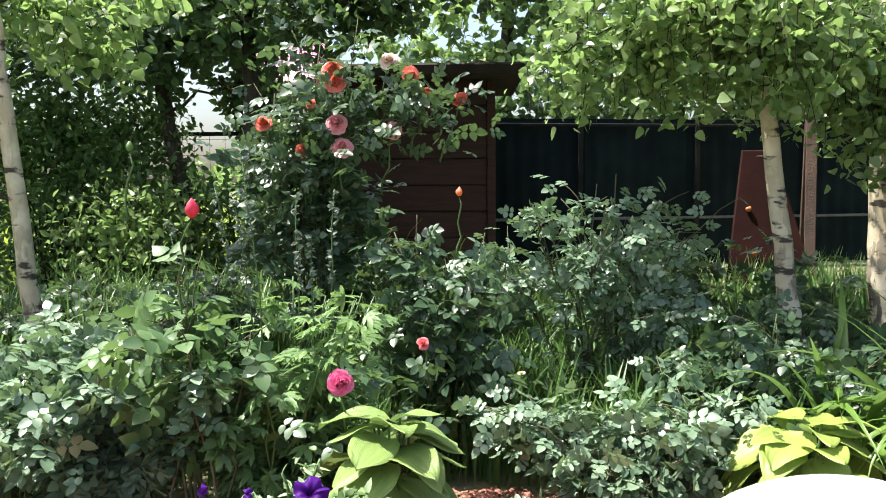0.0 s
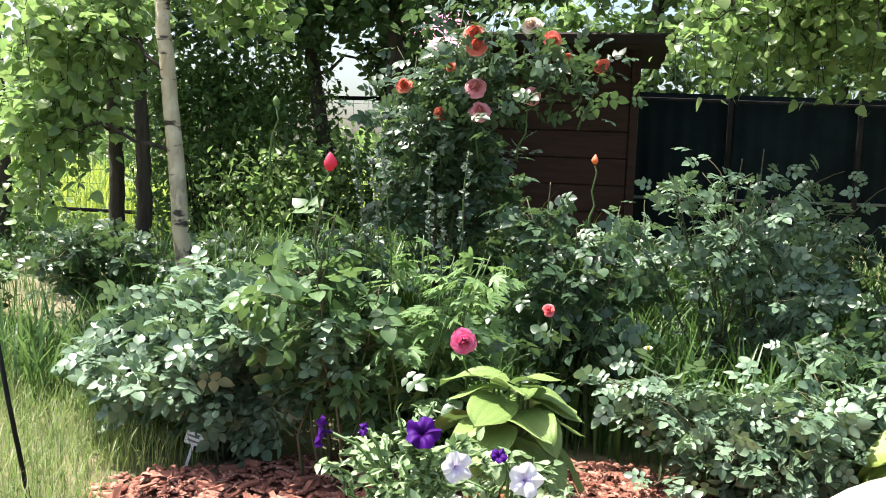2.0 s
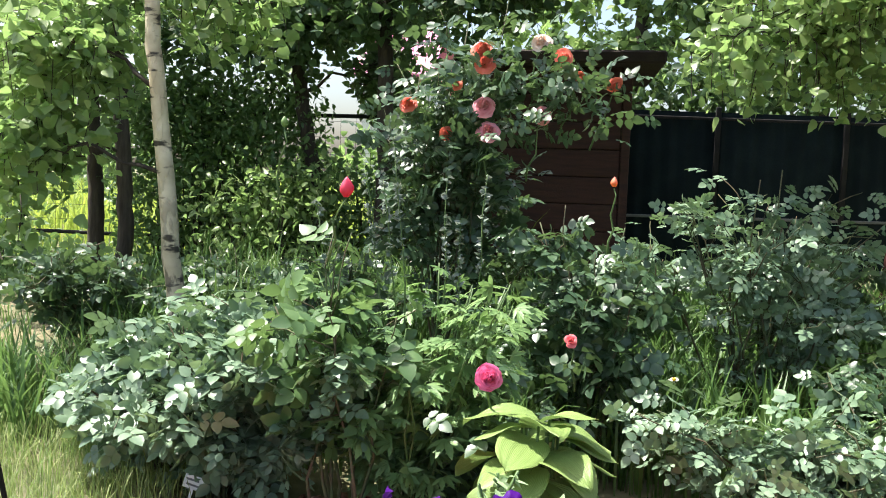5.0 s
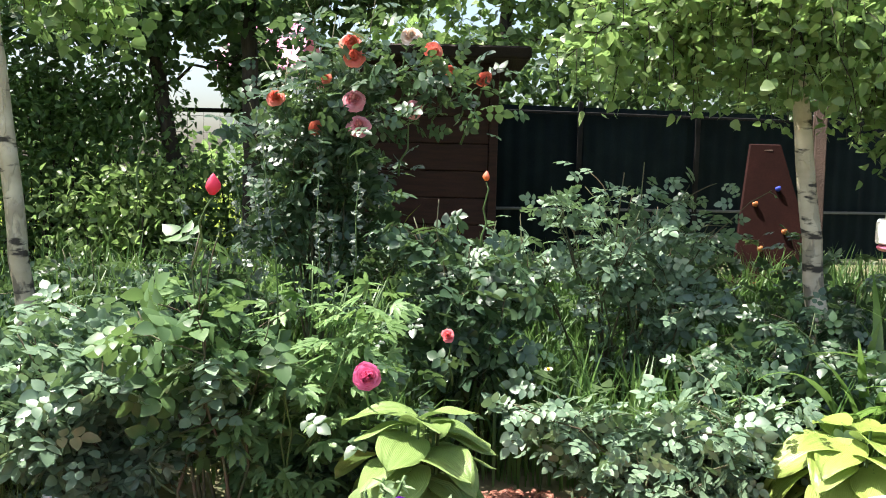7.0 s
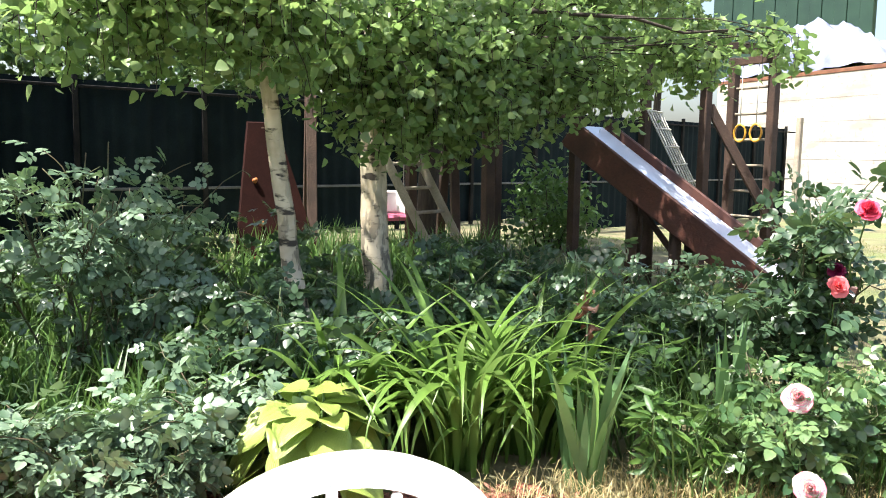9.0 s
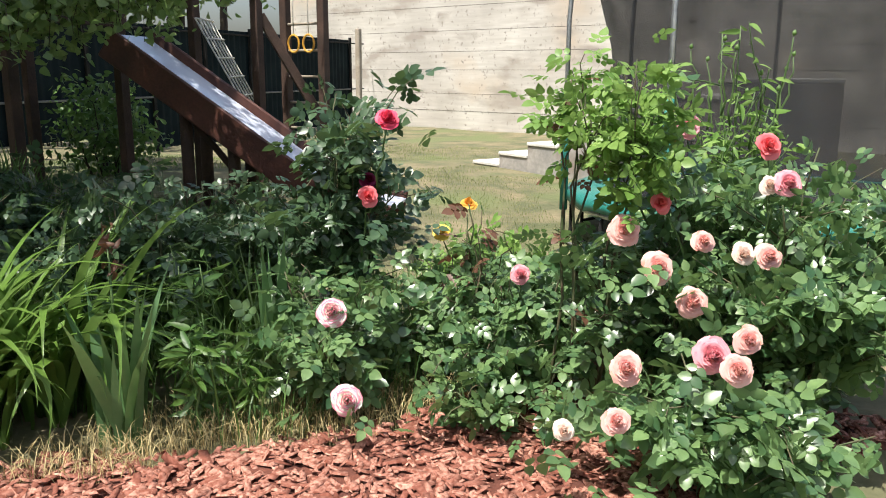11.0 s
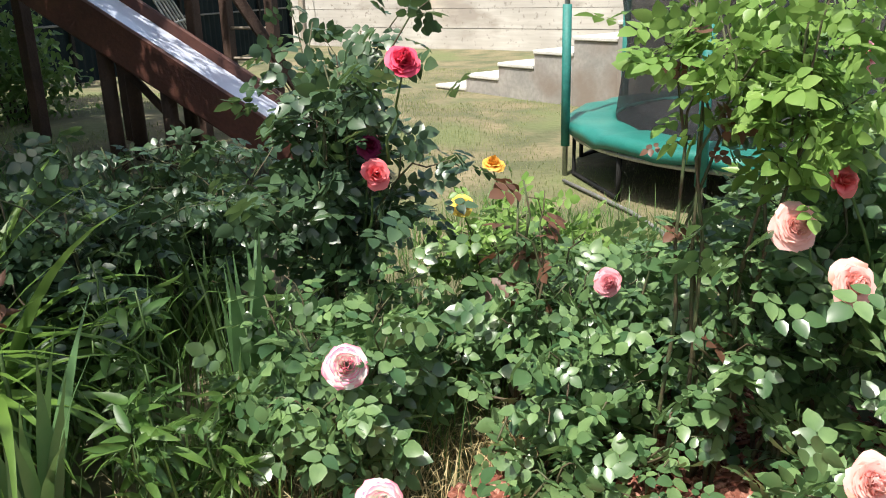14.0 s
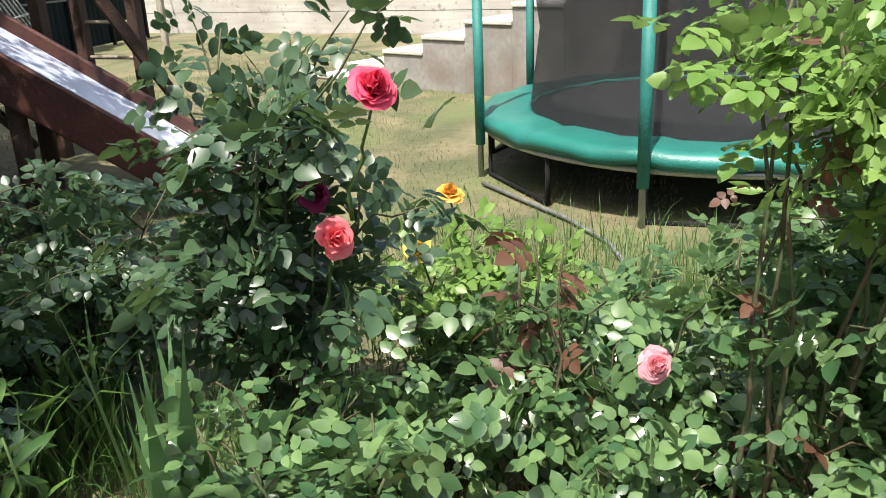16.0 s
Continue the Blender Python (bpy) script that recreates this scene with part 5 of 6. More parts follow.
for k, (x, y, h) in enumerate(((2.72, 2.72, 0.6), (2.96, 2.9, 0.72), (2.9, 2.6, 0.5), (3.05, 3.12, 0.8), (2.75, 3.1, 0.68))):
    rose_bush("leafy phlox stems with lance-shaped bright leaves", (x, y), 0.14, 0.14, h, 110, 0.1, PHLOX, 62 + k, canes=6, name="phlox", shape=LANCE, cane_mat=STEM, spread=0.02)

# border grass and weeds between the bushes
grass_field("border_grass", "long grass between the border plants", (-3.2, 4.6, 3.3, 6.8), 20000, 0.62, GRASS, 70, GRASS_SHAPES, lambda x, y: (y > 3.85 - 0.3 * np.maximum(x, 0)) & (y < 6.8) & (np.sin(x * 3.1 + 1) * np.cos(y * 2.7) > -0.45))
grass_field("lawn_grass", "short sunlit lawn grass", (-6, -1.6, 1.5, 4.4), 24000, 0.26, LAWN, 71, FINE_SHAPES, lambda x, y: ~in_mulch(x, y))
grass_field("tall_grass", "tall uncut grass beside the border", (-4.6, -1.5, 2.9, 4.8), 3600, 0.5, GRASS, 76, FINE_SHAPES, lambda x, y: (np.sin(x * 4.3 + 1) * np.cos(y * 3.1 + x) > -0.3) & (y > 3.5 - 0.1 * (x + 1.5)))
grass_field("far_lawn_grass", "short sunlit lawn grass", (4.8, 15.0, 1.8, 10), 70000, 0.05, TURF, 72, TURF_SHAPES, lambda x, y: np.sin(x * 1.3 + 2 * np.sin(y)) * np.cos(y * 1.7) > -0.5)
grass_field("back_grass", "rough grass under the trees", (-9, 5, 4.2, 10), 14000, 0.34, GRASS, 73, GRASS_SHAPES)
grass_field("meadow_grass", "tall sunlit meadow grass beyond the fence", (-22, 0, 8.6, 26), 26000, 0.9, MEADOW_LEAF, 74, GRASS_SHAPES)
grass_field("dry_grass", "patch of dry cut grass on the border edge", (2.0, 3.9, 1.7, 3.0), 7000, 0.2, DRY, 75, [blade_shape(4, 0.014, 2.4), blade_shape(4, 0.014, 3.0), blade_shape(4, 0.012, 1.6)], lambda x, y: np.abs(x * 0.75 + y - 4.68 + 0.08 * np.sin(x * 9)) < 0.27)

# ---- trees ----
m, n, l, b = nodes_of("birch_bark")
f = noise_fac(n, l, 3.0, 5, 0.56, 0.63, stretch=(2.2, 2.2, 7))
low = noise_fac(n, l, 6.0, 4, 0.5, 0.56, stretch=(3, 3, 1.2))
tc = n.new("ShaderNodeTexCoord")
sp = n.new("ShaderNodeSeparateXYZ")
l.new(tc.outputs["Object"], sp.inputs[0])
r = n.new("ShaderNodeMapRange")
r.inputs[1].default_value, r.inputs[2].default_value, r.inputs[3].default_value, r.inputs[4].default_value = 1.5, 0.5, 0.0, 1.0
l.new(sp.outputs[2], r.inputs[0])
mul = n.new("ShaderNodeMath")
mul.operation = "MULTIPLY"
l.new(low, mul.inputs[0])
l.new(r.outputs[0], mul.inputs[1])
col = mixrgb(n, l, noise_fac(n, l, 9), (0.45, 0.37, 0.25), (0.62, 0.54, 0.4))
col = mixrgb(n, l, f, col, (0.05, 0.04, 0.03))
col = mixrgb(n, l, mul.outputs[0], col, (0.06, 0.05, 0.04))
l.new(col, b.inputs["Base Color"])
b.inputs["Roughness"].default_value = 0.8
bump(n, l, b, low, 0.5, 0.01)
BIRCH_BARK = m

tree("birch_tree", "slender white birch leaning over the border", [(1.93, 4.62, 0.05), (1.84, 4.65, 0.8), (1.72, 4.68, 1.75), (1.62, 4.7, 2.4), (1.6, 4.7, 4.6)], 0.062, 0.03, BIRCH_BARK, BIRCH_LEAF,
     [((0.78, 4.5, 2.12), (0.5, 0.4, 0.26), 0.6), ((1.2, 4.3, 2.3), (0.7, 0.5, 0.4), 1.0), ((1.6, 4.3, 2.35), (0.6, 0.5, 0.5), 1.3), ((0.8, 4.9, 2.85), (0.7, 0.6, 0.3), 0.25), ((1.2, 5.4, 2.6), (0.8, 0.6, 0.4), 0.8),
      # The cluster at z 4.2 is unseen, added to shade the bushes below.
      ((1.4, 5.9, 3.3), (1.0, 0.7, 0.4), 0.7), ((0.2, 4.9, 4.2), (0.8, 0.6, 0.3), 0.6)], 8400, 0.062, 81)
tree("birch_tree", "white birch with dark fissured bark at its foot", [(2.62, 5.1, 0.1), (2.58, 5.1, 0.9), (2.56, 5.12, 1.8), (2.6, 5.15, 2.6), (2.6, 5.2, 5)], 0.105, 0.05, BIRCH_BARK, BIRCH_LEAF,
     [((2.3, 4.6, 2.1), (0.6, 0.4, 0.45), 1.3), ((2.9, 4.6, 2.0), (0.6, 0.4, 0.4), 1.4), ((3.5, 4.9, 2.3), (0.6, 0.5, 0.4), 1.3), ((2.9, 5.6, 2.5), (1.0, 0.6, 0.5), 1.5), ((2.0, 5.7, 2.4), (0.9, 0.5, 0.5), 1.3), ((4.1, 5.2, 2.45), (0.6, 0.5, 0.3), 0.8),
      ((3.8, 6.2, 2.9), (1.0, 0.7, 0.5), 1.3), ((2.8, 6.8, 3.2), (1.3, 0.8, 0.5), 1.2), ((4.6, 6.6, 3.3), (1.2, 0.9, 0.4), 1.2), ((4.9, 5.2, 2.72), (0.7, 0.4, 0.22), 0.7), ((3.9, 5.3, 2.05), (0.7, 0.4, 0.35), 1.2), ((4.8, 5.9, 2.5), (0.7, 0.5, 0.3), 1.0), ((3.1, 5.3, 1.75), (0.5, 0.3, 0.3), 0.7), ((3.2, 4.8, 1.85), (0.5, 0.3, 0.22), 0.9), ((2.5, 4.7, 1.8), (0.5, 0.3, 0.3), 0.8), ((4.1, 4.7, 2.0), (0.5, 0.3, 0.2), 0.8), ((4.65, 4.3, 2.15), (0.4, 0.3, 0.14), 0.45), ((5.05, 3.85, 2.25), (0.3, 0.25, 0.08), 0.2),
      # Upper clusters out of view, added to darken the rear bushes and playground.
      ((3.0, 5.0, 4.2), (1.3, 0.9, 0.4), 1.3), ((2.0, 3.8, 4.3), (1.0, 0.5, 0.3), 0.9), ((4.4, 4.8, 4.3), (1.2, 0.9, 0.4), 1.2), ((3.6, 6.4, 4.6), (1.4, 1.0, 0.4), 1.3), ((5.2, 6.2, 4.5), (1.2, 1.0, 0.4), 1.1), ((1.0, 2.9, 4.5), (0.6, 0.4, 0.3), 0.25), ((1.6, 4.6, 4.4), (0.9, 0.7, 0.35), 0.9)], 34000, 0.063, 82)
tree("birch_tree", "thin white birch beside the fence", [(-2.24, 4.45, 0.05), (-2.33, 4.45, 0.9), (-2.42, 4.45, 1.9), (-2.5, 4.45, 2.7), (-2.6, 4.45, 4.5)], 0.055, 0.03, BIRCH_BARK, BIRCH_LEAF,
     [((-2.95, 4.4, 1.95), (0.4, 0.4, 0.45), 1.0), ((-3.2, 4.4, 1.45), (0.35, 0.35, 0.4), 0.6), ((-2.2, 4.9, 2.45), (0.7, 0.5, 0.25), 0.7), ((-3.0, 4.8, 2.6), (0.7, 0.5, 0.3), 0.8)], 3600, 0.08, 83)
tree("garden_tree", "dark-barked garden tree near the shed", [(-1.8, 7.3, 0.2), (-1.8, 7.3, 1.5), (-1.83, 7.3, 3), (-1.9, 7.3, 5)], 0.085, 0.05, BARK, TREE_LEAF,
     [((-1.6, 7.0, 2.9), (0.9, 0.7, 0.5), 1), ((-0.8, 7.0, 3.1), (0.7, 0.7, 0.4), 1.2), ((0.6, 7.2, 3.5), (0.9, 0.6, 0.5), 1), ((-2.5, 7.2, 3.0), (0.8, 0.7, 0.4), 1), ((0.2, 8.0, 3.6), (1.2, 0.7, 0.4), 1.2)], 10500, 0.085, 84)
tree("garden_tree", "dark-barked garden tree by the wire fence", [(-2.55, 7.6, 0.2), (-2.5, 7.6, 1.2), (-2.75, 7.6, 2.6), (-2.9, 7.6, 4.5)], 0.08, 0.05, BARK, TREE_LEAF,
     [((-2.9, 7.4, 2.7), (0.9, 0.6, 0.4), 1.2), ((-4.0, 7.4, 2.7), (0.8, 0.5, 0.35), 0.8), ((-2.2, 8.2, 3.0), (1.0, 0.6, 0.5), 1.2), ((-4.6, 8.0, 3.2), (1.2, 0.6, 0.3), 0.7), ((-1.9, 8.0, 2.3), (0.45, 0.4, 0.4), 0.7)], 6500, 0.085, 85)
for k, (x, y, r_) in enumerate(((-3.86, 6.6, 0.07), (-4.3, 6.9, 0.075), (-5.7, 7.2, 0.07))):
    tree("garden_tree", "dark-barked young tree by the wire fence", [(x, y, 0.2), (x + 0.03, y, 1.2), (x - 0.05, y, 2.6), (x, y, 4.2)], r_, 0.045, BARK, BIRCH_LEAF,
         [((x - 0.2, y - 0.4, 2.5), (0.7, 0.5, 0.4), 1), ((x - 0.5, y - 0.7, 1.7), (0.4, 0.3, 0.4), 0.6)], 1500, 0.075, 86 + k)
# added, mostly unseen crown to shade the playground; taller trees behind the dark fence
tree("shade_tree", "broad dark tree added to shade the playground", [(5.6, 9.6, 0.3), (5.6, 9.6, 2.0), (5.4, 9.5, 4), (5.3, 9.4, 6.5)], 0.16, 0.07, BARK, TREE_LEAF,
     [((4.2, 8.2, 4.0), (1.5, 1.2, 0.6), 1.2), ((5.8, 8.0, 4.1), (1.4, 1.2, 0.6), 1.2), ((3.0, 7.2, 4.2), (1.4, 1.0, 0.6), 1), ((4.8, 6.8, 4.3), (1.4, 1.0, 0.5), 1), ((6.4, 9.6, 3.6), (1.2, 1.2, 0.8), 1), ((4.2, 9.8, 3.4), (1.4, 0.8, 0.8), 1)], 13000, 0.12, 96)
for k, (x, y) in enumerate(((0.6, 12.6), (3.4, 13.4), (7.2, 14.6), (11.0, 15.2))):
    tree("boundary_tree", "green tree behind the metal fence", [(x, y, 0.2), (x, y, 2), (x + 0.1, y, 4), (x, y, 6)], 0.14, 0.06, BARK, TREE_LEAF if k % 2 else BIRCH_LEAF,
         [((x - 0.9, y, 3.2), (1.3, 0.9, 0.9), 1), ((x + 0.9, y, 3.4), (1.3, 0.9, 0.9), 1), ((x, y, 4.6), (1.7, 1.1, 0.8), 1)], 4200, 0.15, 100 + k)

shrub_mass("hedge_shrub", "dense dark green shrub against the wire fence", [((-3.9, 7.6, 1.1), (0.9, 0.35, 1.1)), ((-3.0, 7.7, 1.2), (0.7, 0.35, 1.1)), ((-3.6, 7.7, 2.0), (1.1, 0.3, 0.4)), ((-3.3, 7.9, 0.9), (1.1, 0.3, 0.7))], 15000, 0.075, HEDGE_LEAF, 91)
shrub_mass("hedge_shrub", "sunlit light green shrub in front of the fence", [((-3.0, 7.0, 0.75), (0.5, 0.3, 0.55)), ((-2.6, 7.1, 1.0), (0.45, 0.3, 0.5))], 2600, 0.075, BIRCH_LEAF, 90)
shrub_mass("hedge_shrub", "lower green shrub along the fence", [((-2.1, 7.8, 0.8), (0.5, 0.3, 0.8)), ((-1.5, 7.9, 1.1), (0.35, 0.25, 1.0)), ((-5.6, 7.3, 0.5), (0.9, 0.4, 0.55))], 5200, 0.08, HEDGE_LEAF, 92)
shrub_mass("meadow_bush", "sunlit green bushes beyond the fence", [((-8, 15, 1.2), (2.5, 1.2, 1.6)), ((-3, 16, 1.3), (2.5, 1.2, 1.8)), ((-13, 17, 1.6), (3, 1.5, 2))], 6000, 0.2, BIRCH_LEAF, 93)
shrub_mass("garden_bush", "bright green bush beneath the play tower", [((6.6, 8.3, 0.8), (0.6, 0.4, 0.6))], 1500, 0.09, PHLOX, 94)

# Most of these take the dark leaf colour in place of shade.
for k, (x, y, h, mt) in enumerate(((0.3, 5.6, 1.0, ROSE_SHEEN), (1.3, 5.5, 1.05, ROSE_DARK), (2.1, 5.2, 0.95, ROSE_DARK), (3.4, 5.0, 0.95, ROSE_DARK), (-1.6, 5.2, 0.95, ROSE_DARK), (-0.7, 6.0, 1.05, ROSE_DARK), (4.3, 4.2, 0.9, ROSE_DARK), (3.9, 3.6, 0.95, ROSE_DARK), (-3.4, 5.3, 0.8, ROSE_DARK), (-2.5, 5.7, 0.75, ROSE_DARK), (-4.3, 5.0, 0.7, ROSE_MID))):
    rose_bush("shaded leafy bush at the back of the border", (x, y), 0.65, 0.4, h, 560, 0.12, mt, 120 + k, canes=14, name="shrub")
# ---- small things ----
GREENBANK = rough_mat("bank_turf", (0.16, 0.25, 0.05), (0.25, 0.33, 0.08), 2, 0.95, bumpy=0.6)
v = np.array([[*(WA - WN * 0.25 - WDIR * 6)[:2], 3.7], [*(WB - WN * 0.25)[:2], 3.7], [*(WB - WN * 1.6)[:2], 4.3], [*(WA - WN * 1.6 - WDIR * 6)[:2], 4.3], [*(WB - WN * 60)[:2], 4.4], [*(WA - WN * 60 - WDIR * 20)[:2], 4.4]])
tagged(part("bank", Geo().add(v, [np.array([(0, 1, 2, 3), (3, 2, 4, 5)])]), GREENBANK), "green grassy bank above the retaining wall", "ground", kind="structure")
rng = np.random.default_rng(130)
uu, ww = rng.uniform(0, 18, 3500), rng.uniform(0.3, 1.7, 3500)
pp = np.array(WA)[None] + np.outer(uu, np.array(WDIR)) - np.outer(ww, np.array(WN))
pp[:, 2] = 3.7 + np.clip((ww - 0.25) / 1.35, 0, 1) * 0.6
g = scatter(Geo(), *GRASS_SHAPES[1], pp, rng.normal(size=(3500, 3)) * (1, 1, 0), np.tile((0, 0, 1.0), (3500, 1)), rng.uniform(0.15, 0.4, 3500))
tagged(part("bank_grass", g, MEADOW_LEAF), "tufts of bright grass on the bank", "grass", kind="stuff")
TARP = rough_mat("pale_blue_tarpaulin", (0.16, 0.18, 0.33), (0.33, 0.36, 0.53), 2.5, 0.45, bumpy=0.2)
X, Y = np.meshgrid(np.linspace(0, 5.6, 40), np.linspace(-0.06, 2.0, 22))
bulge = np.array([[noise.fractal((a * 0.9, c * 1.3, 3.0), 1.0, 2.0, 4) for a, c in zip(r1, r2)] for r1, r2 in zip(X, Y)])
Z = 3.86 + 1.3 * np.sin(np.pi * X / 5.6) ** 0.7 * np.sin(np.pi * (Y + 0.06) / 2.06) ** 0.6 * (1 + 0.5 * bulge) + 0.12 * bulge
base = WA + WDIR * 12.7
v = np.array(base)[None, None] + X[..., None] * np.array(WDIR) - Y[..., None] * np.array(WN) + np.stack([0 * Z, 0 * Z, Z], -1)
q = np.array([(a * 40 + c, a * 40 + c + 1, (a + 1) * 40 + c + 1, (a + 1) * 40 + c) for a in range(21) for c in range(39)])
tagged(part("tarpaulin", Geo().add(v, [q]), TARP, smooth=True), "crumpled pale blue tarpaulin heaped on the wall", "tarpaulin")
stake = thing("wooden_stake", (13.5, 9.95, 0.0), "grey wooden stake standing on the lawn", "stake")
part("shaft", bar(Geo(), (13.5, 9.95, 0.0), (13.52, 9.95, 2.25), 0.1, 0.1, 0.015), WOOD_GREY, stake)

TAGW = rough_mat("white_plastic_tag", (0.7, 0.7, 0.68), (0.78, 0.78, 0.76), 20, 0.5, bumpy=0.05)
INK = rough_mat("faded_ink", (0.12, 0.12, 0.13), (0.2, 0.2, 0.2), 60, 0.7, bumpy=0)
tag_ = thing("plant_tag", (-1.68, 3.26, 0.0), "small white plastic plant tag with faded writing", "plant tag")
TM = Matrix.Translation((-1.68, 3.26, 0)) @ Matrix.Rotation(radians(14), 4, "Y") @ Matrix.Rotation(radians(-12), 4, "X")
part("stick", box(Geo(), (-0.006, -0.002, 0), (0.006, 0.002, 0.12), TM), TAGW, tag_)
part("plate", box(Geo(), (-0.045, -0.003, 0.12), (0.045, 0.003, 0.175), TM, 0.002), TAGW, tag_)
for k, (a, c) in enumerate(((-0.034, 0.02), (-0.03, 0.032))):
    part("writing", box(Geo(), (a, -0.0045, 0.153 - 0.02 * k), (c, -0.003, 0.161 - 0.02 * k), TM), INK, tag_)
rod = thing("garden_rod", (-2.03, 2.72, 0), "thin black metal rod stuck in the lawn", "rod")
part("shaft", tube(Geo(), [(-2.02, 2.72, -0.02), (-2.1, 2.7, 0.45), (-2.2, 2.7, 1.0)], 0.009, 6), POST_METAL, rod)
STONE = rough_mat("rough_stone", (0.28, 0.23, 0.18), (0.42, 0.37, 0.3), 9, 0.95, bumpy=0.8)
bm = bmesh.new()
bmesh.ops.create_icosphere(bm, subdivisions=3, radius=1)
for w in bm.verts:
    w.co *= 0.85 + 0.35 * noise.noise(w.co * 1.6 + Vector((3, 1, 2)))
v = np.array([w.co[:] for w in bm.verts]) * (0.09, 0.08, 0.13) + (3.95, 2.08, 0.06)
f3 = np.array([[w.index for w in f.verts] for f in bm.faces])
bm.free()
tagged(part("stone", Geo().add(v, [f3]), STONE), "rough brown stone at the edge of the bed", "stone")

# house beyond the meadow
PINKROOF = rough_mat("pink_metal_roof", (0.6, 0.16, 0.3), (0.7, 0.24, 0.4), 2, 0.5)
PLASTER = rough_mat("white_plaster", (0.7, 0.69, 0.66), (0.8, 0.79, 0.76), 1.5, 0.9)
house = thing("house", (-6.2, 26, 0), "white house with a pink metal roof beyond the meadow", "house")
part("wall", box(Geo(), (-6.6, 25, 0), (-4.7, 30, 4.3)), PLASTER, house)
v = np.array([(-6.9, 24.5, 4.2), (-4.4, 24.5, 4.2), (-4.4, 27.5, 6.0), (-6.9, 27.5, 6.0), (-4.4, 30.5, 4.2), (-6.9, 30.5, 4.2)])
v = np.concatenate([v, v + (0, 0, 0.12)])
part("roof", Geo().add(v, [np.array([(6, 7, 8, 9), (9, 8, 10, 11), (3, 2, 1, 0), (5, 4, 2, 3), (0, 1, 7, 6), (5, 11, 10, 4)])]), PINKROOF, house)

# leafy filling between the front roses and the lawn
for k, (x, y, h, n_, mt) in enumerate(((3.8, 1.25, 1.0, 560, ROSE_FRESH), (4.55, 1.95, 0.5, 420, ROSE_FRESH), (4.9, 1.3, 0.55, 420, ROSE_MID), (4.2, 2.2, 0.62, 420, ROSE_MID), (3.5, 1.75, 0.45, 320, ROSE_FRESH))):
    rose_bush("low leafy rose growth without blooms", (x, y), 0.45, 0.38, h, n_, 0.115, mt, 140 + k, canes=11, low=0.1)
grass_field("border_weeds", "thin weedy grass among the front roses", (2.7, 4.0, 2.3, 2.9), 260, 0.45, GRASS, 151, FINE_SHAPES)
grass_field("weed_grass", "rough grass between the roses and the lawn", (3.3, 6.2, 0.6, 3.4), 5200, 0.32, GRASS, 150, FINE_SHAPES, lambda x, y: ~in_mulch(x, y))
for k, (x, y, z, h) in enumerate(((13.2, 13.0, 0.2, 4.5), (17.0, 15.6, 0.2, 5.5))):
    tree("boundary_tree", "green tree behind the metal fence", [(x, y + 1.4, z), (x, y + 1.4, 2), (x + 0.1, y + 1.4, 4), (x, y + 1.4, 6)], 0.14, 0.06, BARK, BIRCH_LEAF,
         [((x - 0.9, y + 1.2, h - 1), (1.4, 0.9, 0.9), 1), ((x + 0.9, y + 1.2, h - 0.6), (1.4, 0.9, 0.9), 1), ((x, y + 1.2, h + 0.5), (1.7, 1.1, 0.8), 1)], 4200, 0.16, 160 + k)
cottage = thing("outbuilding", (27, 11, 4.35), "white plastered outbuilding on the bank above the wall", "building")
part("wall", box(Geo(), (26, 5, 4.3), (31, 15.2, 7.6)), PLASTER, cottage)
part("roof", box(Geo(), (25.6, 4.6, 7.6), (31.4, 15.6, 7.8), None, 0.04), CAP, cottage)
GREEN_SHEET = rough_mat("green_sheet_metal", (0.013, 0.04, 0.028), (0.02, 0.055, 0.036), 2, 0.5)
barn = thing("metal_barn", (26, 19, 4.35), "green corrugated metal barn on the bank", "building")
for k in range(14):
    part("sheet", box(Geo(), (25.0 + 0.03 * (k % 2), 16.0 + k * 0.45, 4.3), (25.2, 16.0 + k * 0.45 + 0.44, 8.2), None, 0.01), GREEN_SHEET, barn)
part("roof", bar(Geo(), (27, 15.8, 8.3), (27, 22.4, 8.3), 4.6, 0.16, 0.03), SHED_ROOF, barn)

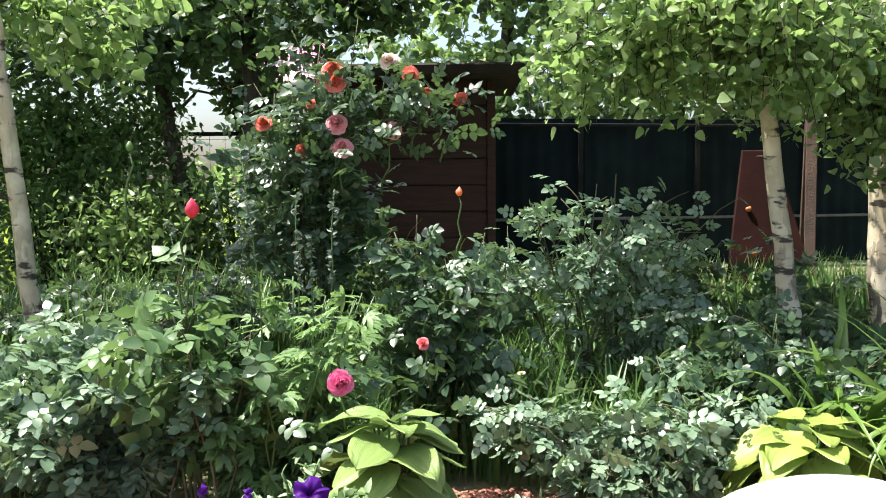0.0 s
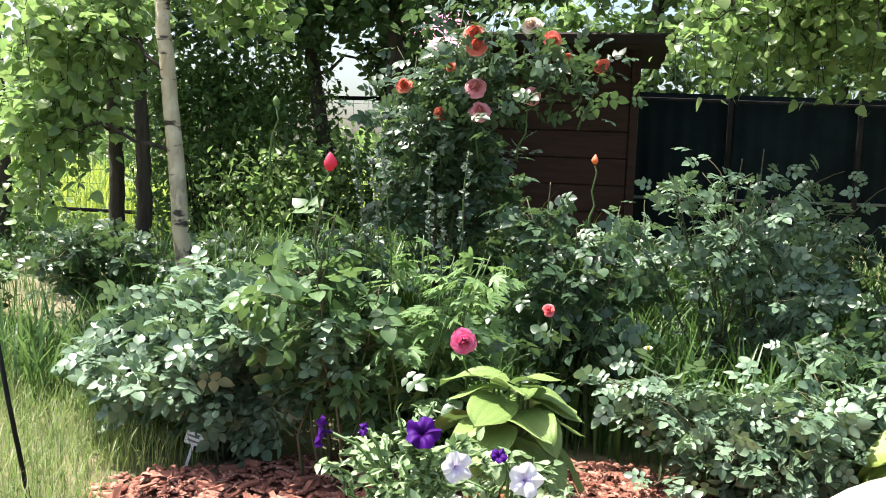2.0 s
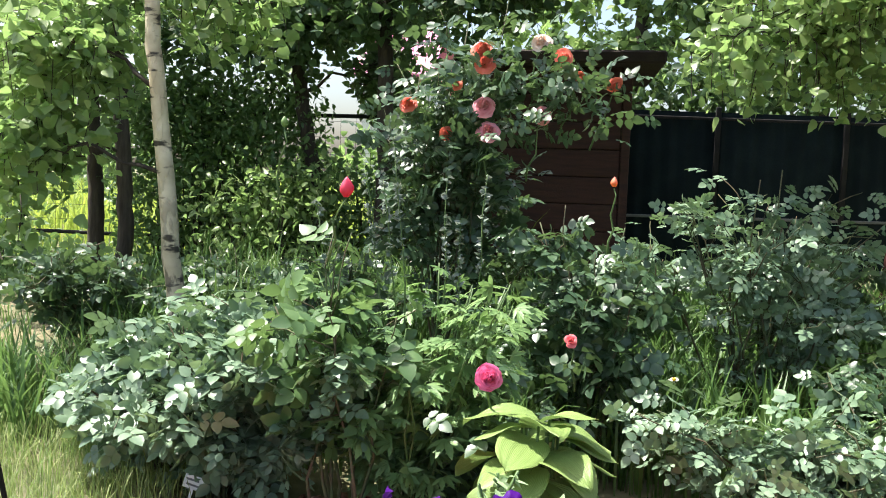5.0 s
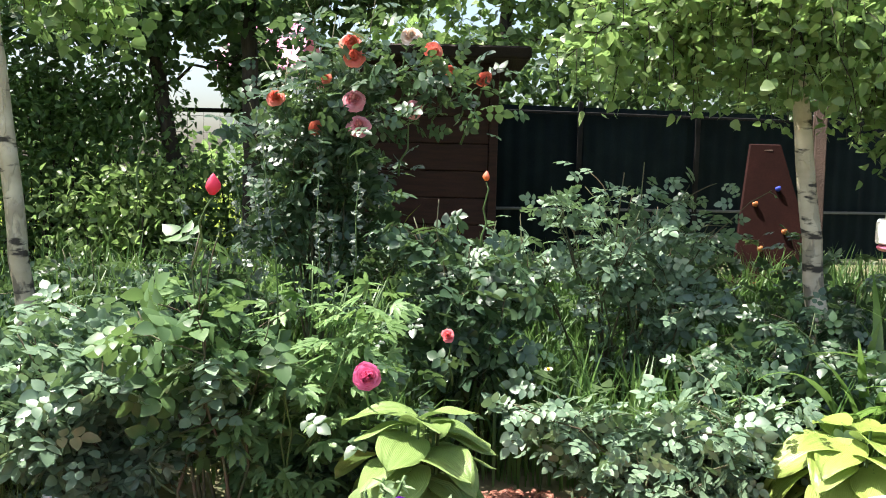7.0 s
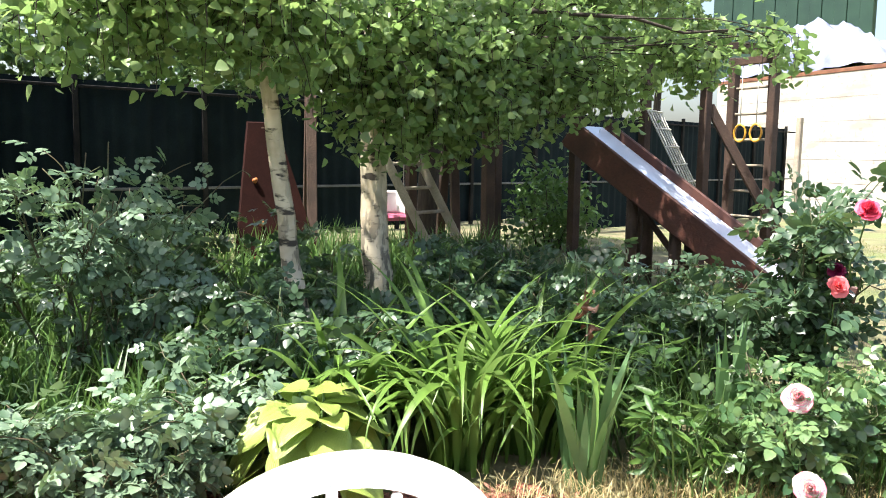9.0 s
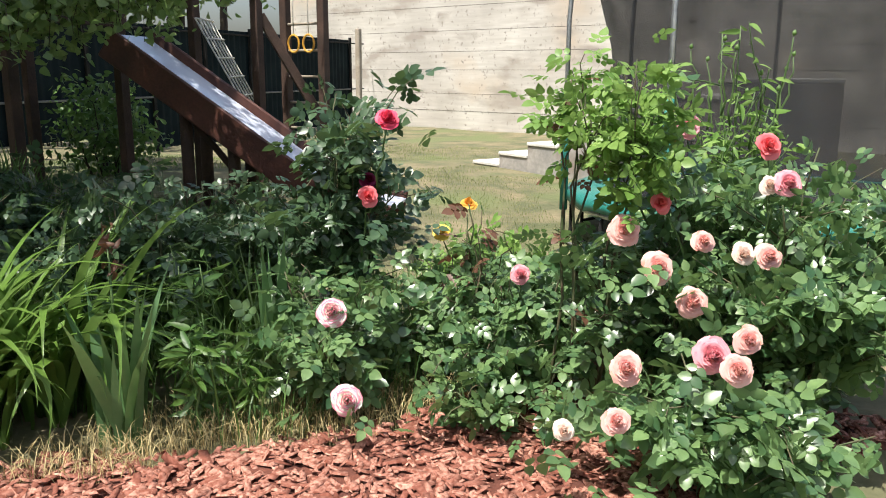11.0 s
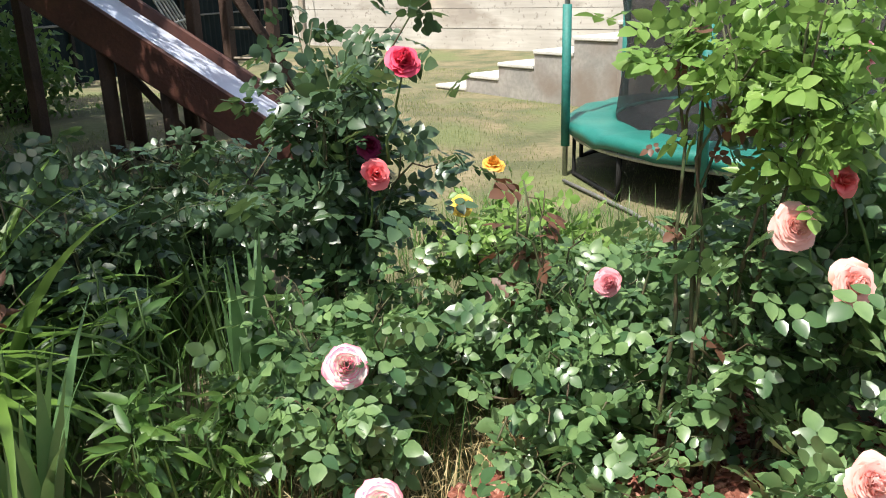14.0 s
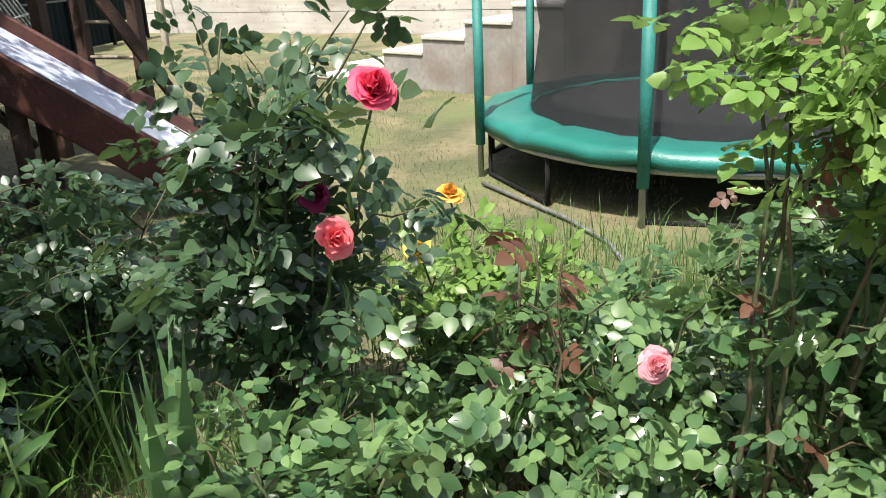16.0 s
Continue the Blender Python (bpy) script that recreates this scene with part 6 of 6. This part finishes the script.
# withered iris bloom, hose
dead = thing("withered_iris", (2.62, 3.02, 0), "brown withered iris bloom on a dry stalk", "iris bloom")
part("stalk", tube(Geo(), [(2.62, 3.02, 0), (2.6, 3.01, 0.5), (2.59, 3.0, 0.78)], (0.007, 0.006, 0.004), 6), STEM, dead)
rng = np.random.default_rng(171)
c = np.array([2.59, 3.0, 0.78]) + rng.normal(size=(16, 3)) * (0.02, 0.02, 0.055)
part("petals", scatter(Geo(), *leaf_shape(0.5, 0.5, 0.2), c, rng.normal(size=(16, 3)) - (0, 0, 0.6), rng.normal(size=(16, 3)), rng.uniform(0.04, 0.075, 16)), BROWN_LEAF, dead)
hose = thing("garden_hose", (6.6, 2.5, 0.0), "grey garden hose lying on the lawn", "hose")
part("tube", tube(Geo(), [(7.3, 3.1, 0.02), (7.0, 2.8, 0.02), (6.6, 2.4, 0.02), (6.2, 2.1, 0.02), (5.8, 1.95, 0.02)], 0.014, 8), rough_mat("grey_rubber", (0.13, 0.13, 0.12), (0.2, 0.2, 0.19), 20, 0.6), hose, smooth=True)

shrub_mass("boundary_shrub", "tall dark greenery behind the metal fence", [((0.8, 11.6, 2.3), (1.5, 0.4, 0.8)), ((3.4, 12.2, 2.4), (1.6, 0.4, 0.8)), ((6.4, 12.9, 2.4), (1.6, 0.4, 0.8)), ((9.6, 13.5, 2.3), (1.6, 0.4, 0.7))], 7500, 0.15, TREE_LEAF, 180)

WHITE_RAY = petal_mat("white_ray", (0.8, 0.8, 0.74), (0.84, 0.84, 0.82))
daisy = thing("daisy", (0.28, 3.8, 0), "small white daisy with a yellow centre on a thin stem", "daisy")
part("stem", tube(Geo(), [(0.28, 3.8, 0), (0.3, 3.77, 0.3), (0.29, 3.72, 0.6)], 0.003, 5), STEM, daisy)
t = np.linspace(0, 2 * np.pi, 14)[:-1]
part("petals", scatter(Geo(), *leaf_shape(0.36, 0.2, 0.05), np.tile((0.29, 3.715, 0.605), (13, 1)), np.stack([np.cos(t), 0.75 * -np.sin(t), 0.75 * np.sin(t)], 1), np.tile((0, -0.7, 0.7), (13, 1)), np.full(13, 0.021)), WHITE_RAY, daisy)
part("centre", Geo().add(hv * (0.011, 0.009, 0.009) + (0.29, 3.71, 0.609), [hf]), YELLOW, daisy, smooth=True)
